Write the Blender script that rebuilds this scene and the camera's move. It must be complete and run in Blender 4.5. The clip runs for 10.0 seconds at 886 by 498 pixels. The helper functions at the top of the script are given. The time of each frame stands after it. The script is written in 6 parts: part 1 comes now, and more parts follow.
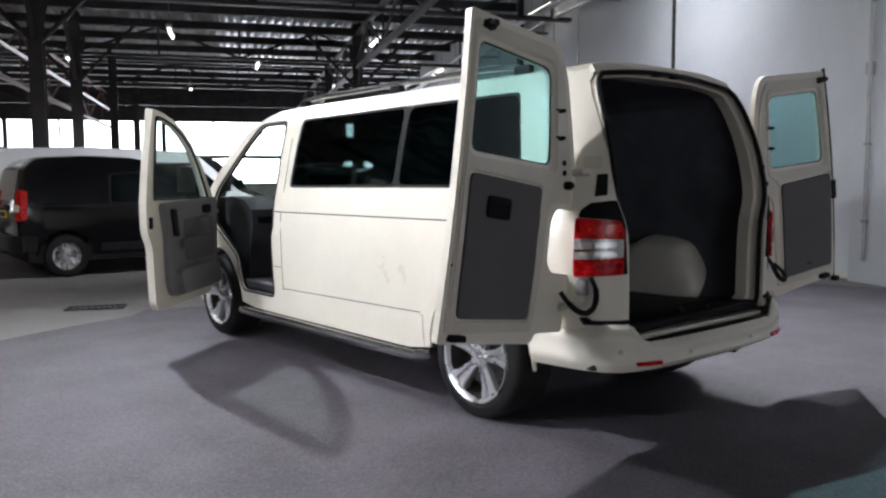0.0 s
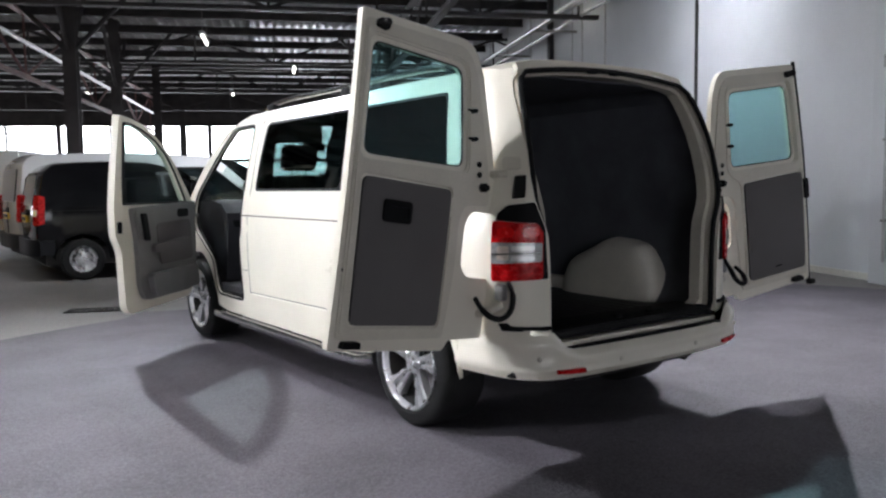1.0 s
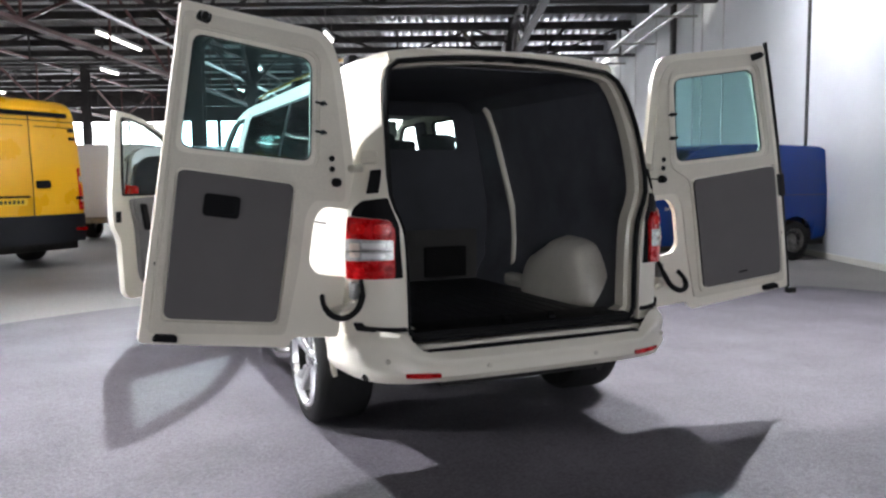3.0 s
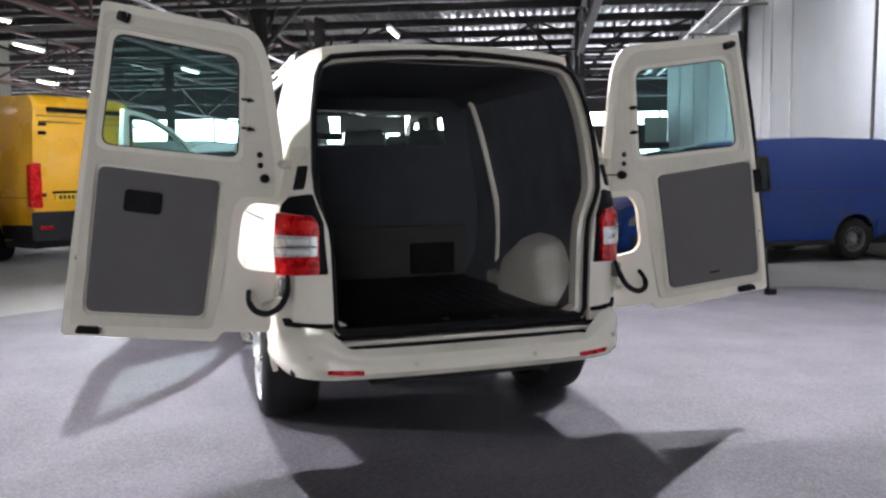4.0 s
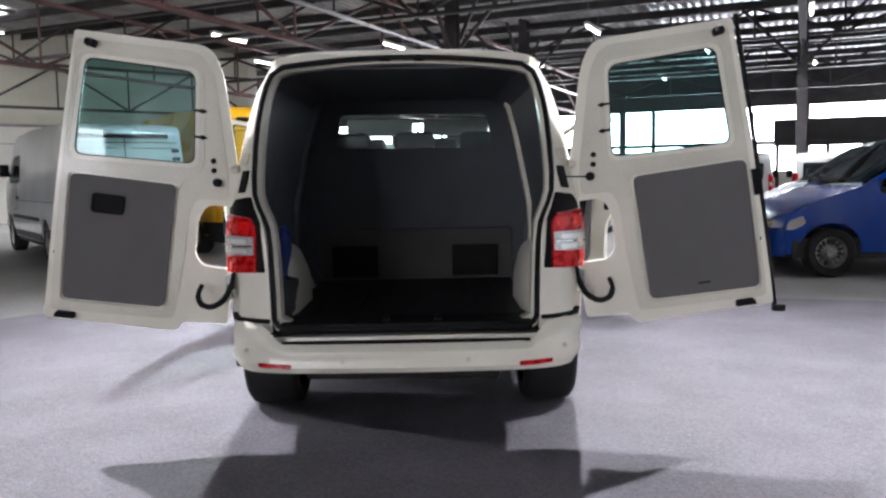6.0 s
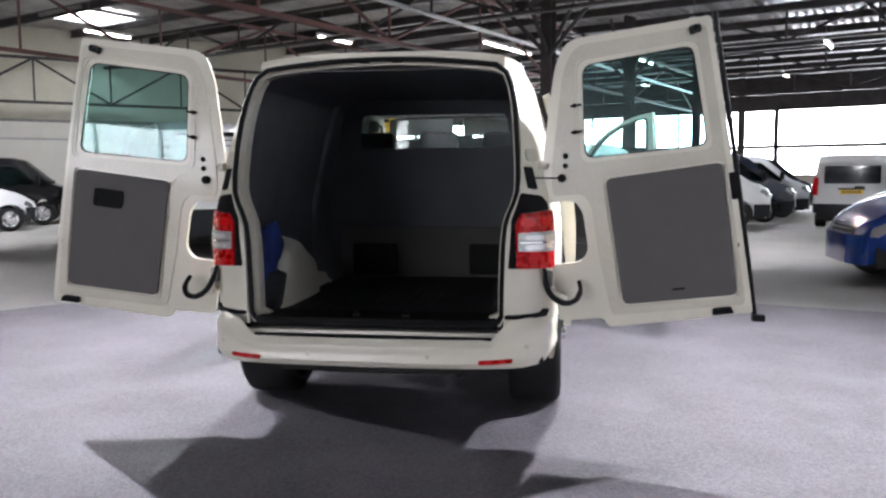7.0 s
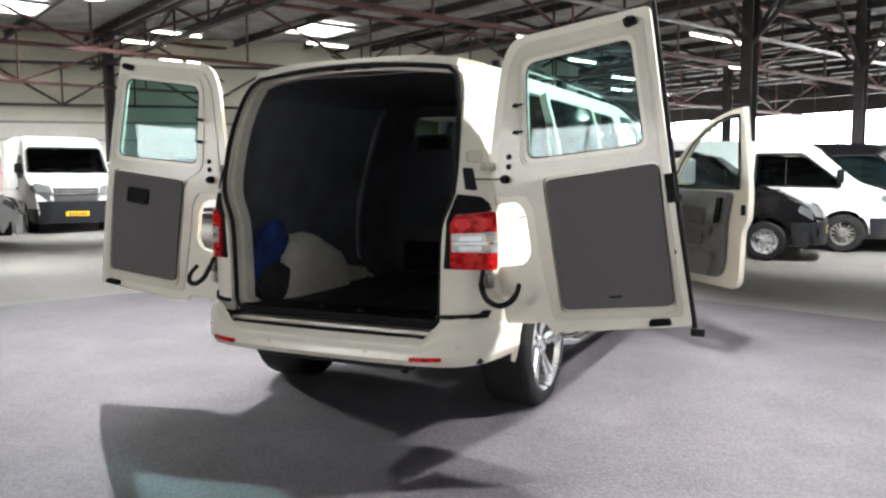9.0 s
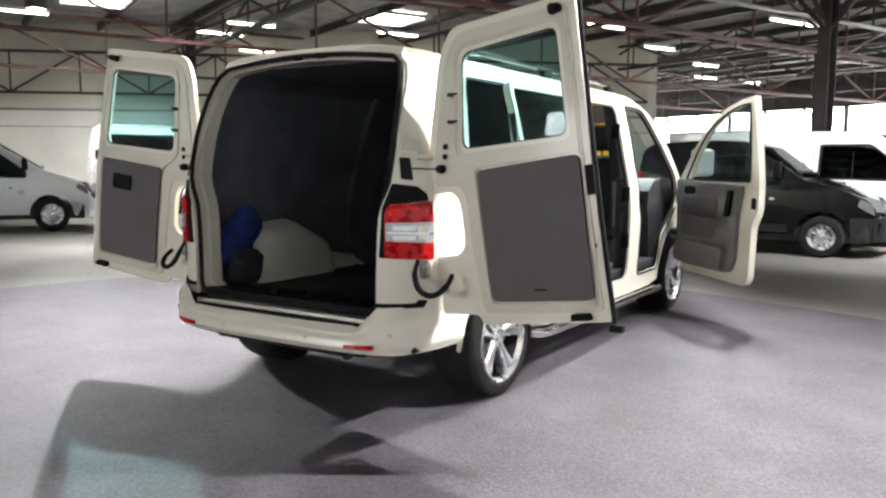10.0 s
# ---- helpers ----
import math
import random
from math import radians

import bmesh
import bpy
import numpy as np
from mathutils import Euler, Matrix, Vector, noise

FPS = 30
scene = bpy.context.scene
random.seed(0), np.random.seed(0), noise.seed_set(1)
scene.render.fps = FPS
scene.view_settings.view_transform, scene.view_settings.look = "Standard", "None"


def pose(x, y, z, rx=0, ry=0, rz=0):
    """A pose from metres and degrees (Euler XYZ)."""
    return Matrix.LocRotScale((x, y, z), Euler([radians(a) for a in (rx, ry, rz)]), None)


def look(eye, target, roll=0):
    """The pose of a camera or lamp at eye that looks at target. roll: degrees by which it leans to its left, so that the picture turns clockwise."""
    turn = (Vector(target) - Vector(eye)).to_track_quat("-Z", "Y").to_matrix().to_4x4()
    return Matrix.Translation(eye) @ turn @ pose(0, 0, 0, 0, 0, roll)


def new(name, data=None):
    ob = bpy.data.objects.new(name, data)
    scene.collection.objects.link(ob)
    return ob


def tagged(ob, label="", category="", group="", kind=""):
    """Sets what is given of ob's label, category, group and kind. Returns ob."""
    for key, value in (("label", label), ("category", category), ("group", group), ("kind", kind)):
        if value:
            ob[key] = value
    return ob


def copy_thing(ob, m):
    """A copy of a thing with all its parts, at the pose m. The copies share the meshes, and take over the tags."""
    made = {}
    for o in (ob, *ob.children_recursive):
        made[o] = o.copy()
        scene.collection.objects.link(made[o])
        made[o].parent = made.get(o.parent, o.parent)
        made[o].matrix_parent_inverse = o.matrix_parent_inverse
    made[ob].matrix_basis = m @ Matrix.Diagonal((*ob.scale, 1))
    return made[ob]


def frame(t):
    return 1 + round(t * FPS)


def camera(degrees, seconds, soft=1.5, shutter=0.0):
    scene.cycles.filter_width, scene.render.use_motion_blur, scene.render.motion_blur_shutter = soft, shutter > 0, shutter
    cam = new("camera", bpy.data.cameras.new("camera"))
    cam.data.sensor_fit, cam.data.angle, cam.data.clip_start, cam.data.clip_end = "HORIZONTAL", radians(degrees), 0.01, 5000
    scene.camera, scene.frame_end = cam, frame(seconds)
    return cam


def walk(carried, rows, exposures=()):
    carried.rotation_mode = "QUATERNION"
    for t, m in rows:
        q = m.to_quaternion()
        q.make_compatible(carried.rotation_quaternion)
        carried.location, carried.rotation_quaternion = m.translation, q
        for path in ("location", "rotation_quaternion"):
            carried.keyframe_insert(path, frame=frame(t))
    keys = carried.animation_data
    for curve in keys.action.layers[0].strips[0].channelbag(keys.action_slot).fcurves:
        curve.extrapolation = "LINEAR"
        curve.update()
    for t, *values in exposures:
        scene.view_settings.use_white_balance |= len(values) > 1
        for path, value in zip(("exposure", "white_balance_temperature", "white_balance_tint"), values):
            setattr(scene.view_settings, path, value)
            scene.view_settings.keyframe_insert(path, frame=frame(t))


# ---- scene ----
cam = camera(58.6, 10.0, 2.4)
METRES, EYE, TILT, LEAN, TURN = 7.3954, 1.339, 0.0, 0.0, -40.0
X0, Y0 = -3.91, -2.31
ROWS = [
    (0.0, 0.0, 0.0, 0.0, -0.02, -4.78, 0.28),
    (0.5, 0.0444, 0.0071, -0.0, 1.73, -5.27, 0.19),
    (1.0, 0.0911, 0.0143, 0.0003, 3.84, -4.67, 0.82),
    (1.5, 0.1371, 0.0244, 0.0001, 7.83, -5.06, 0.66),
    (2.0, 0.1847, 0.0365, 0.0003, 9.84, -5.64, 0.37),
    (2.5, 0.233, 0.0498, -0.0002, 12.7, -5.3, 0.6),
    (4.0, 0.3733, 0.1038, -0.0005, 21.89, -5.4, 0.52),
    (4.5, 0.4191, 0.1253, -0.0007, 26.28, -5.34, 1.13),
    (5.0, 0.4635, 0.1493, -0.0002, 31.14, -5.41, 0.49),
    (5.5, 0.5067, 0.1743, -0.0008, 35.32, -5.25, 1.0),
    (7.0, 0.6271, 0.2706, -0.001, 48.31, -5.21, 0.29),
    (7.5, 0.6621, 0.3071, -0.0004, 52.28, -5.48, 0.74),
    (8.0, 0.6935, 0.3469, -0.0003, 55.48, -5.75, 0.48),
    (8.5, 0.7216, 0.3899, -0.0004, 60.77, -5.5, 0.64),
    (9.0, 0.7467, 0.433, -0.0001, 65.78, -5.25, 0.21),
    (9.5, 0.7678, 0.48, -0.0005, 69.1, -5.75, 0.47),
    (10.0, 0.7842, 0.529, 0.0004, 72.3, -6.05, -0.3),
]
walk(cam, [(t, pose(X0, Y0, EYE, TILT, LEAN, TURN) @ pose(METRES * x, METRES * y, METRES * z, 90 + pitch, roll, yaw)) for t, x, y, z, yaw, pitch, roll in ROWS], [(0.0, -0.76, 6350, 11), (1.0, -0.56, 6350, 11), (2.5, 0.12, 6400, 11), (4.5, 0.43, 6400, 12), (5.5, 0.58, 6350, 12), (7.5, 0.62, 6450, 12), (8.5, 0.63, 6700, 9), (10.0, 0.64, 6850, 7)])

from mathutils import geometry

# ---------------------------------------------------------------- world and light
HALL = -25.0                                   # the hall stands turned against the parked van
EA = Vector((math.cos(radians(HALL)), math.sin(radians(HALL)), 0))      # across the hall, towards the near wall
NA = Vector((-math.sin(radians(HALL)), math.cos(radians(HALL)), 0))     # along the hall, towards the windows


def hall(e, n, z=0.0):
    return EA * e + NA * n + Vector((0, 0, z))


world = bpy.data.worlds.new("world")
scene.world = world
world.use_nodes = True
sky = world.node_tree.nodes.new("ShaderNodeTexSky")
sky.sky_type, sky.sun_disc, sky.sun_elevation, sky.sun_rotation = "NISHITA", False, radians(35), radians(200)
world.node_tree.nodes["Background"].inputs[1].default_value = 0.1
world.node_tree.links.new(sky.outputs[0], world.node_tree.nodes["Background"].inputs[0])


def lamp(name, x, y, z, tx, ty, tz, watts, size=0.16, color=(0.95, 0.97, 1.03), spread=180):
    d = bpy.data.lights.new(name, "AREA")
    d.shape, d.size, d.energy, d.color, d.spread = "DISK", size, watts, color, radians(spread)
    ob = new(name, d)
    ob.matrix_world = look((x, y, z), (tx, ty, tz))
    return ob


LAMPS = [  # stage floodlights, tubes and added fill lamps: x, y, z, aim, watts, spread
    (-4.4, 2.8, 5.0, -1.4, -0.2, 0.0, 205, 108),
    (5.3, 2.8, 5.0, 1.4, -0.4, 0.0, 240, 110),
    (-1.5, 7.95, 5.0, -1.9, 3.4, 0.0, 155, 80),
    (1.75, 5.0, 5.0, 1.6, -0.6, 0.0, 170, 110),
    # three fill lamps without a known source: yellow van, west floor and wall
    (-1.2, 6.6, 5.1, -2.4, 10.4, 0.6, 60, 105),
    (-12.0, 9.0, 5.2, -13.5, 11.5, 0.0, 280, 105),
    (-17.0, 9.0, 5.3, -20.0, 12.0, 0.0, 330, 95),
    (10.2, 17.7, 5.5, 9.5, 16.6, 0.0, 200, 150),
    (-12.4, 18.6, 5.5, -13.0, 18.4, 0.0, 150, 110),
    (4.9, 20.2, 5.5, 4.6, 19.4, 0.0, 260, 150),
    (-0.8, 23.3, 5.5, -0.9, 22.0, 0.0, 260, 150),
    (-6.0, 20.7, 5.5, -5.6, 19.4, 0.0, 300, 150),
    (6.7, 6.3, 5.4, 8.8, 5.6, 2.0, 105, 150),
    # three fill lamps without a known source: van side, left carpet, parked row
    (-15.0, 6.0, 4.2, -1.0, 2.2, 1.2, 60, 30),
    (-8.8, 4.5, 5.1, -8.4, 4.6, 0.0, 105, 75),
    (4.2, 8.0, 5.3, 3.0, 11.8, 0.6, 225, 90),
]
for x, y, z, tx, ty, tz, w, sp in LAMPS:
    lamp("ceiling_or_fill_beam", x, y, z - 0.12, tx, ty, tz, w, 0.06, spread=sp)

# ---------------------------------------------------------------- materials


def mat(name, color, rough=0.5, metal=0.0, var=0.12, scale=6.0, fine=90.0, bump=0.05, coat=0.0, stain=None, stretch=(1, 1, 1), emit=0.0, rvar=0.1, piece=0.0, weights=(0.7, 0.5), spec=0.5):
    m = bpy.data.materials.new(name)
    m.use_nodes = True
    nt = m.node_tree
    b = nt.nodes["Principled BSDF"]
    b.inputs["Metallic"].default_value = metal
    b.inputs["Specular IOR Level"].default_value = spec
    b.inputs["Coat Weight"].default_value = coat
    b.inputs["Coat Roughness"].default_value = 0.06
    co = nt.nodes.new("ShaderNodeTexCoord")
    mp = nt.nodes.new("ShaderNodeMapping")
    mp.inputs["Scale"].default_value = stretch
    nt.links.new(co.outputs["Object"], mp.inputs[0])
    n1, n2 = nt.nodes.new("ShaderNodeTexNoise"), nt.nodes.new("ShaderNodeTexNoise")
    for n, s in ((n1, scale), (n2, fine)):
        n.inputs["Scale"].default_value, n.inputs["Detail"].default_value = s, 5
        nt.links.new(mp.outputs[0], n.inputs["Vector"])
    mix = nt.nodes.new("ShaderNodeMix")
    mix.data_type = "RGBA"
    c = Vector(color)
    dark = tuple(c * (1 - var * 2)) if stain is None else stain
    mix.inputs["A"].default_value = (*dark, 1)
    mix.inputs["B"].default_value = (*[min(1, v) for v in c * (1 + var)], 1)
    avg = nt.nodes.new("ShaderNodeMath")
    avg.operation = "MULTIPLY_ADD"
    nt.links.new(n2.outputs["Fac"], avg.inputs[0])
    avg.inputs[1].default_value = weights[1]
    half = nt.nodes.new("ShaderNodeMath")
    half.operation = "MULTIPLY"
    half.inputs[1].default_value = weights[0]
    nt.links.new(n1.outputs["Fac"], half.inputs[0])
    nt.links.new(half.outputs[0], avg.inputs[2])
    ramp = nt.nodes.new("ShaderNodeMapRange")
    mid = sum(weights) * 0.5
    ramp.inputs["From Min"].default_value, ramp.inputs["From Max"].default_value = mid - 0.17, mid + 0.17
    nt.links.new(avg.outputs[0], ramp.inputs["Value"])
    nt.links.new(ramp.outputs[0], mix.inputs["Factor"])
    out = mix.outputs["Result"]
    if piece:
        oi, hs = nt.nodes.new("ShaderNodeObjectInfo"), nt.nodes.new("ShaderNodeHueSaturation")
        mr = nt.nodes.new("ShaderNodeMapRange")
        mr.inputs["To Min"].default_value, mr.inputs["To Max"].default_value = 1 - piece, 1 + piece
        nt.links.new(oi.outputs["Random"], mr.inputs["Value"])
        nt.links.new(mr.outputs[0], hs.inputs["Value"])
        nt.links.new(out, hs.inputs["Color"])
        out = hs.outputs["Color"]
    nt.links.new(out, b.inputs["Base Color"])
    rr = nt.nodes.new("ShaderNodeMapRange")
    rr.inputs["To Min"].default_value, rr.inputs["To Max"].default_value = max(0.02, rough - rvar), min(1, rough + rvar)
    nt.links.new(n1.outputs["Fac"], rr.inputs["Value"])
    nt.links.new(rr.outputs[0], b.inputs["Roughness"])
    if bump:
        bp = nt.nodes.new("ShaderNodeBump")
        bp.inputs["Strength"].default_value, bp.inputs["Distance"].default_value = bump, 0.01
        nt.links.new(n2.outputs["Fac"], bp.inputs["Height"])
        nt.links.new(bp.outputs[0], b.inputs["Normal"])
    if emit:
        b.inputs["Emission Color"].default_value, b.inputs["Emission Strength"].default_value = (*color, 1), emit
    return m


def glass(name, color, rough=0.02, clear=1.0):
    m = bpy.data.materials.new(name)
    m.use_nodes = True
    nt = m.node_tree
    nt.nodes.remove(nt.nodes["Principled BSDF"])
    t, g, mx, fr, pw, ma = (nt.nodes.new("ShaderNode" + k) for k in ("BsdfTransparent", "BsdfGlossy", "MixShader", "LayerWeight", "Math", "Math"))
    t.inputs[0].default_value = (*color, 1)
    g.inputs["Roughness"].default_value = rough
    fr.inputs[0].default_value = 0.5
    pw.operation, pw.inputs[1].default_value = "POWER", 4.0
    ma.operation, ma.inputs[1].default_value, ma.inputs[2].default_value = "MULTIPLY_ADD", 0.32, 0.03
    nt.links.new(fr.outputs["Facing"], pw.inputs[0])
    nt.links.new(pw.outputs[0], ma.inputs[0])
    nt.links.new(ma.outputs[0], mx.inputs[0])
    nt.links.new(t.outputs[0], mx.inputs[1])
    nt.links.new(g.outputs[0], mx.inputs[2])
    nt.links.new(mx.outputs[0], nt.nodes["Material Output"].inputs[0])
    return m


def paint(name, color, rough=0.22, var=0.03):
    return mat(name, color, rough, 0.0, var, 1.5, 300, 0.004, 0.6, rvar=0.05)


M = {
    "paint": mat("cream_paint", (0.78, 0.735, 0.62), 0.3, 0, 0.035, 2.0, 260, 0.006, 0.15, rvar=0.06),
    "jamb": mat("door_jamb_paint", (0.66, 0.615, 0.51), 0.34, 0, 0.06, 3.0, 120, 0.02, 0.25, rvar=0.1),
    "arch": mat("dusty_primer_paint", (0.7, 0.66, 0.57), 0.4, 0, 0.06, 5, 90, 0.03),
    "card": mat("grey_trim_board", (0.112, 0.103, 0.101), 0.75, 0, 0.06, 5, 400, 0.25),
    "lining": mat("black_lining", (0.115, 0.119, 0.134), 0.55, 0, 0.2, 4, 240, 0.2, spec=0.4),
    "floor_mat": mat("black_rubber_floor", (0.014, 0.014, 0.016), 0.5, 0, 0.25, 8, 200, 0.2),
    "bulkhead": mat("bulkhead_board", (0.058, 0.061, 0.07), 0.6, 0, 0.12, 3, 200, 0.1, spec=0.3),
    "kick": mat("grey_kick_panel", (0.062, 0.06, 0.056), 0.7, 0, 0.15, 4, 200, 0.15),
    "rubber": mat("black_rubber", (0.009, 0.009, 0.009), 0.7, 0, 0.2, 12, 150, 0.12, spec=0.2),
    "tyre": mat("tyre_rubber", (0.011, 0.011, 0.011), 0.75, 0, 0.25, 12, 90, 0.25, spec=0.3),
    "plastic": mat("black_plastic", (0.006, 0.006, 0.0065), 0.6, 0, 0.15, 10, 300, 0.1, spec=0.12),
    "bumper": mat("dark_grey_bumper_plastic", (0.014, 0.015, 0.018), 0.55, 0, 0.12, 6, 200, 0.08, spec=0.3),
    "grey_plastic": mat("grey_plastic", (0.17, 0.166, 0.162), 0.55, 0, 0.08, 8, 400, 0.15),
    "alloy": mat("alloy_wheel", (0.72, 0.72, 0.73), 0.28, 0.85, 0.05, 8, 90, 0.02),
    "chrome": mat("chrome", (0.8, 0.8, 0.8), 0.12, 1.0, 0.04, 8, 90, 0.01, rvar=0.05),
    "steel": mat("dull_steel", (0.3, 0.29, 0.28), 0.45, 0.8, 0.2, 14, 120, 0.06),
    "under": mat("dark_underbody", (0.018, 0.017, 0.016), 0.85, 0, 0.3, 9, 60, 0.2),
    "seat": mat("dark_seat_cloth", (0.03, 0.031, 0.036), 0.9, 0, 0.15, 14, 500, 0.3),
    "dash": mat("dark_dashboard", (0.032, 0.033, 0.038), 0.6, 0, 0.1, 10, 400, 0.15),
    "headliner": mat("light_headliner", (0.52, 0.51, 0.48), 0.9, 0, 0.05, 10, 500, 0.2),
    "red_lens": mat("red_lens", (0.56, 0.006, 0.008), 0.28, 0, 0.3, 25, 140, 0.05, 0.0, spec=0.22),
    "red_cup": mat("red_reflector_cup", (0.75, 0.012, 0.012), 0.25, 0, 0.1, 60, 200, 0.05, 0.1),
    "clear_lens": mat("clear_lens", (0.6, 0.59, 0.57), 0.14, 0.3, 0.2, 40, 160, 0.1, 1.0),
    "headlamp": mat("headlamp_glass", (0.3, 0.31, 0.32), 0.12, 0.6, 0.04, 12, 100, 0.01, 1.0),
    "bulb": mat("reflector_facets", (0.9, 0.89, 0.87), 0.12, 0.3, 0.06, 30, 300, 0.15, 1.0),
    "amber_lens": mat("amber_lens", (0.68, 0.58, 0.5), 0.2, 0, 0.1, 40, 160, 0.05, 1.0),
    "blue_cloth": mat("blue_cloth", (0.014, 0.04, 0.2), 0.85, 0, 0.3, 14, 200, 0.35),
    "carpet": mat("mauve_grey_carpet", (0.088, 0.078, 0.09), 0.75, 0, 0.27, 1.7, 75, 0.45, weights=(0.6, 0.75)),
    "concrete": mat("worn_concrete_floor", (0.175, 0.166, 0.155), 0.72, 0, 0.2, 0.5, 30, 0.08, rvar=0.2),
    "white_wall": mat("white_painted_wall", (0.66, 0.68, 0.7), 0.7, 0, 0.06, 0.6, 60, 0.08),
    "old_wall": mat("old_cream_wall", (0.62, 0.6, 0.5), 0.8, 0, 0.1, 0.5, 40, 0.1),
    "cream_wall": mat("old_white_wall", (0.7, 0.68, 0.62), 0.75, 0, 0.09, 0.5, 40, 0.1),
    "deck": mat("galvanised_roof_deck", (0.66, 0.67, 0.70), 0.34, 0.7, 0.2, 1.2, 25, 0.05),
    "old_deck": mat("weathered_roof_deck", (0.42, 0.41, 0.4), 0.6, 0.0, 0.25, 1.2, 25, 0.05),
    "dark_deck": mat("dark_roof_boards", (0.06, 0.058, 0.06), 0.7, 0.1, 0.25, 1.0, 25, 0.05),
    "beam": mat("dark_steel_beam", (0.045, 0.039, 0.04), 0.6, 0.1, 0.3, 2.0, 40, 0.1),
    "red_beam": mat("red_oxide_beam", (0.13, 0.055, 0.05), 0.6, 0.0, 0.3, 2.0, 40, 0.1),
    "duct": mat("galvanised_pipe", (0.45, 0.45, 0.45), 0.4, 0.6, 0.15, 4.0, 40, 0.05),
    "tube": mat("lit_tube", (1.0, 0.95, 0.85), 0.5, emit=9.0, bump=0, var=0),
    "skylight": mat("lit_skylight", (0.95, 0.97, 1.0), 0.5, emit=11.0, bump=0, var=0),
    "outside": mat("bright_overcast", (0.93, 0.95, 1.0), 0.9, emit=11.0, bump=0, var=0),
    "iron": mat("cast_iron", (0.03, 0.03, 0.03), 0.6, 0.4, 0.3, 14, 60, 0.2),
    "plate": mat("yellow_plate", (0.8, 0.5, 0.03), 0.4, 0, 0.05, 10, 100, 0.02),
    "bar": mat("plate_bars", (0.02, 0.02, 0.02), 0.5, bump=0),
    "white": paint("white_paint", (0.66, 0.665, 0.66)),
    "black": mat("black_paint", (0.006, 0.006, 0.007), 0.12, 0, 0.05, 1.5, 300, 0.003, 0.0, rvar=0.03, spec=0.3),
    "yellow": paint("yellow_paint", (0.78, 0.40, 0.015), 0.28),
    "blue": mat("blue_paint", (0.002, 0.03, 0.19), 0.14, 0, 0.03, 1.5, 300, 0.004, 0.2, rvar=0.04, spec=0.35),
    "silver": mat("silver_paint", (0.68, 0.7, 0.72), 0.3, 0.25, 0.03, 2, 300, 0.004, 0.5),
    "navy": paint("dark_blue_paint", (0.015, 0.02, 0.035), 0.2),
    "tint": glass("teal_tinted_glass", (0.62, 0.82, 0.82)),
    "dark_glass": glass("dark_tinted_glass", (0.26, 0.32, 0.32)),
    "window_tint": glass("pale_car_glass", (0.34, 0.4, 0.41)),
    "clear_glass": glass("clear_glass", (0.8, 0.87, 0.85)),
    "car_glass": mat("dark_car_glass", (0.012, 0.016, 0.018), 0.06, 0, 0.1, 3, 50, 0.0, 1.0, rvar=0.02),
    "mirror": mat("mirror", (0.8, 0.82, 0.84), 0.04, 1.0, 0.01, 3, 50, 0.0, rvar=0.01),
}

# ---------------------------------------------------------------- mesh helpers


def finish(bm, sharp=0.6):
    bmesh.ops.recalc_face_normals(bm, faces=bm.faces)
    for f in bm.faces:
        f.smooth = True
    for e in bm.edges:
        if len(e.link_faces) == 2 and e.calc_face_angle(0) > sharp:
            e.smooth = False
    return bm


def mesh_of(name, bm, material):
    me = bpy.data.meshes.new(name)
    finish(bm)
    bm.to_mesh(me)
    bm.free()
    me.materials.append(M[material] if isinstance(material, str) else material)
    return me


def part(name, bm, material, parent, label="", at=None):
    me = bm if isinstance(bm, bpy.types.Mesh) else mesh_of(name, bm, material)
    ob = new(name, me)
    ob.parent = parent
    if at is not None:
        ob.matrix_basis = at
    return tagged(ob, label)


def thing(name, label, category, at=None, group="", kind=""):
    ob = new(name)
    ob.empty_display_size = 0.2
    if at is not None:
        ob.matrix_basis = at
    return tagged(ob, label, category, group, kind)


def solid(name, bm, material, label, category, group="", kind="", at=None):
    ob = new(name, mesh_of(name, bm, material))
    if at is not None:
        ob.matrix_basis = at
    return tagged(ob, label, category, group, kind)


def B():
    return bmesh.new()


def box(bm, x0, x1, y0, y1, z0, z1, bevel=0.0, m=None, seg=2):
    r = bmesh.ops.create_cube(bm, size=1)
    vs = r["verts"]
    for v in vs:
        v.co = Vector((x0 + (v.co.x + 0.5) * (x1 - x0), y0 + (v.co.y + 0.5) * (y1 - y0), z0 + (v.co.z + 0.5) * (z1 - z0)))
    if bevel:
        es = list({e for v in vs for e in v.link_edges})
        r2 = bmesh.ops.bevel(bm, geom=es, offset=bevel, segments=seg, profile=0.5, affect="EDGES")
        vs = [v for v in r2["verts"] if v.is_valid] + [v for v in vs if v.is_valid]
        vs = list(set(vs))
    if m is not None:
        bmesh.ops.transform(bm, matrix=m, verts=vs)
    return bm


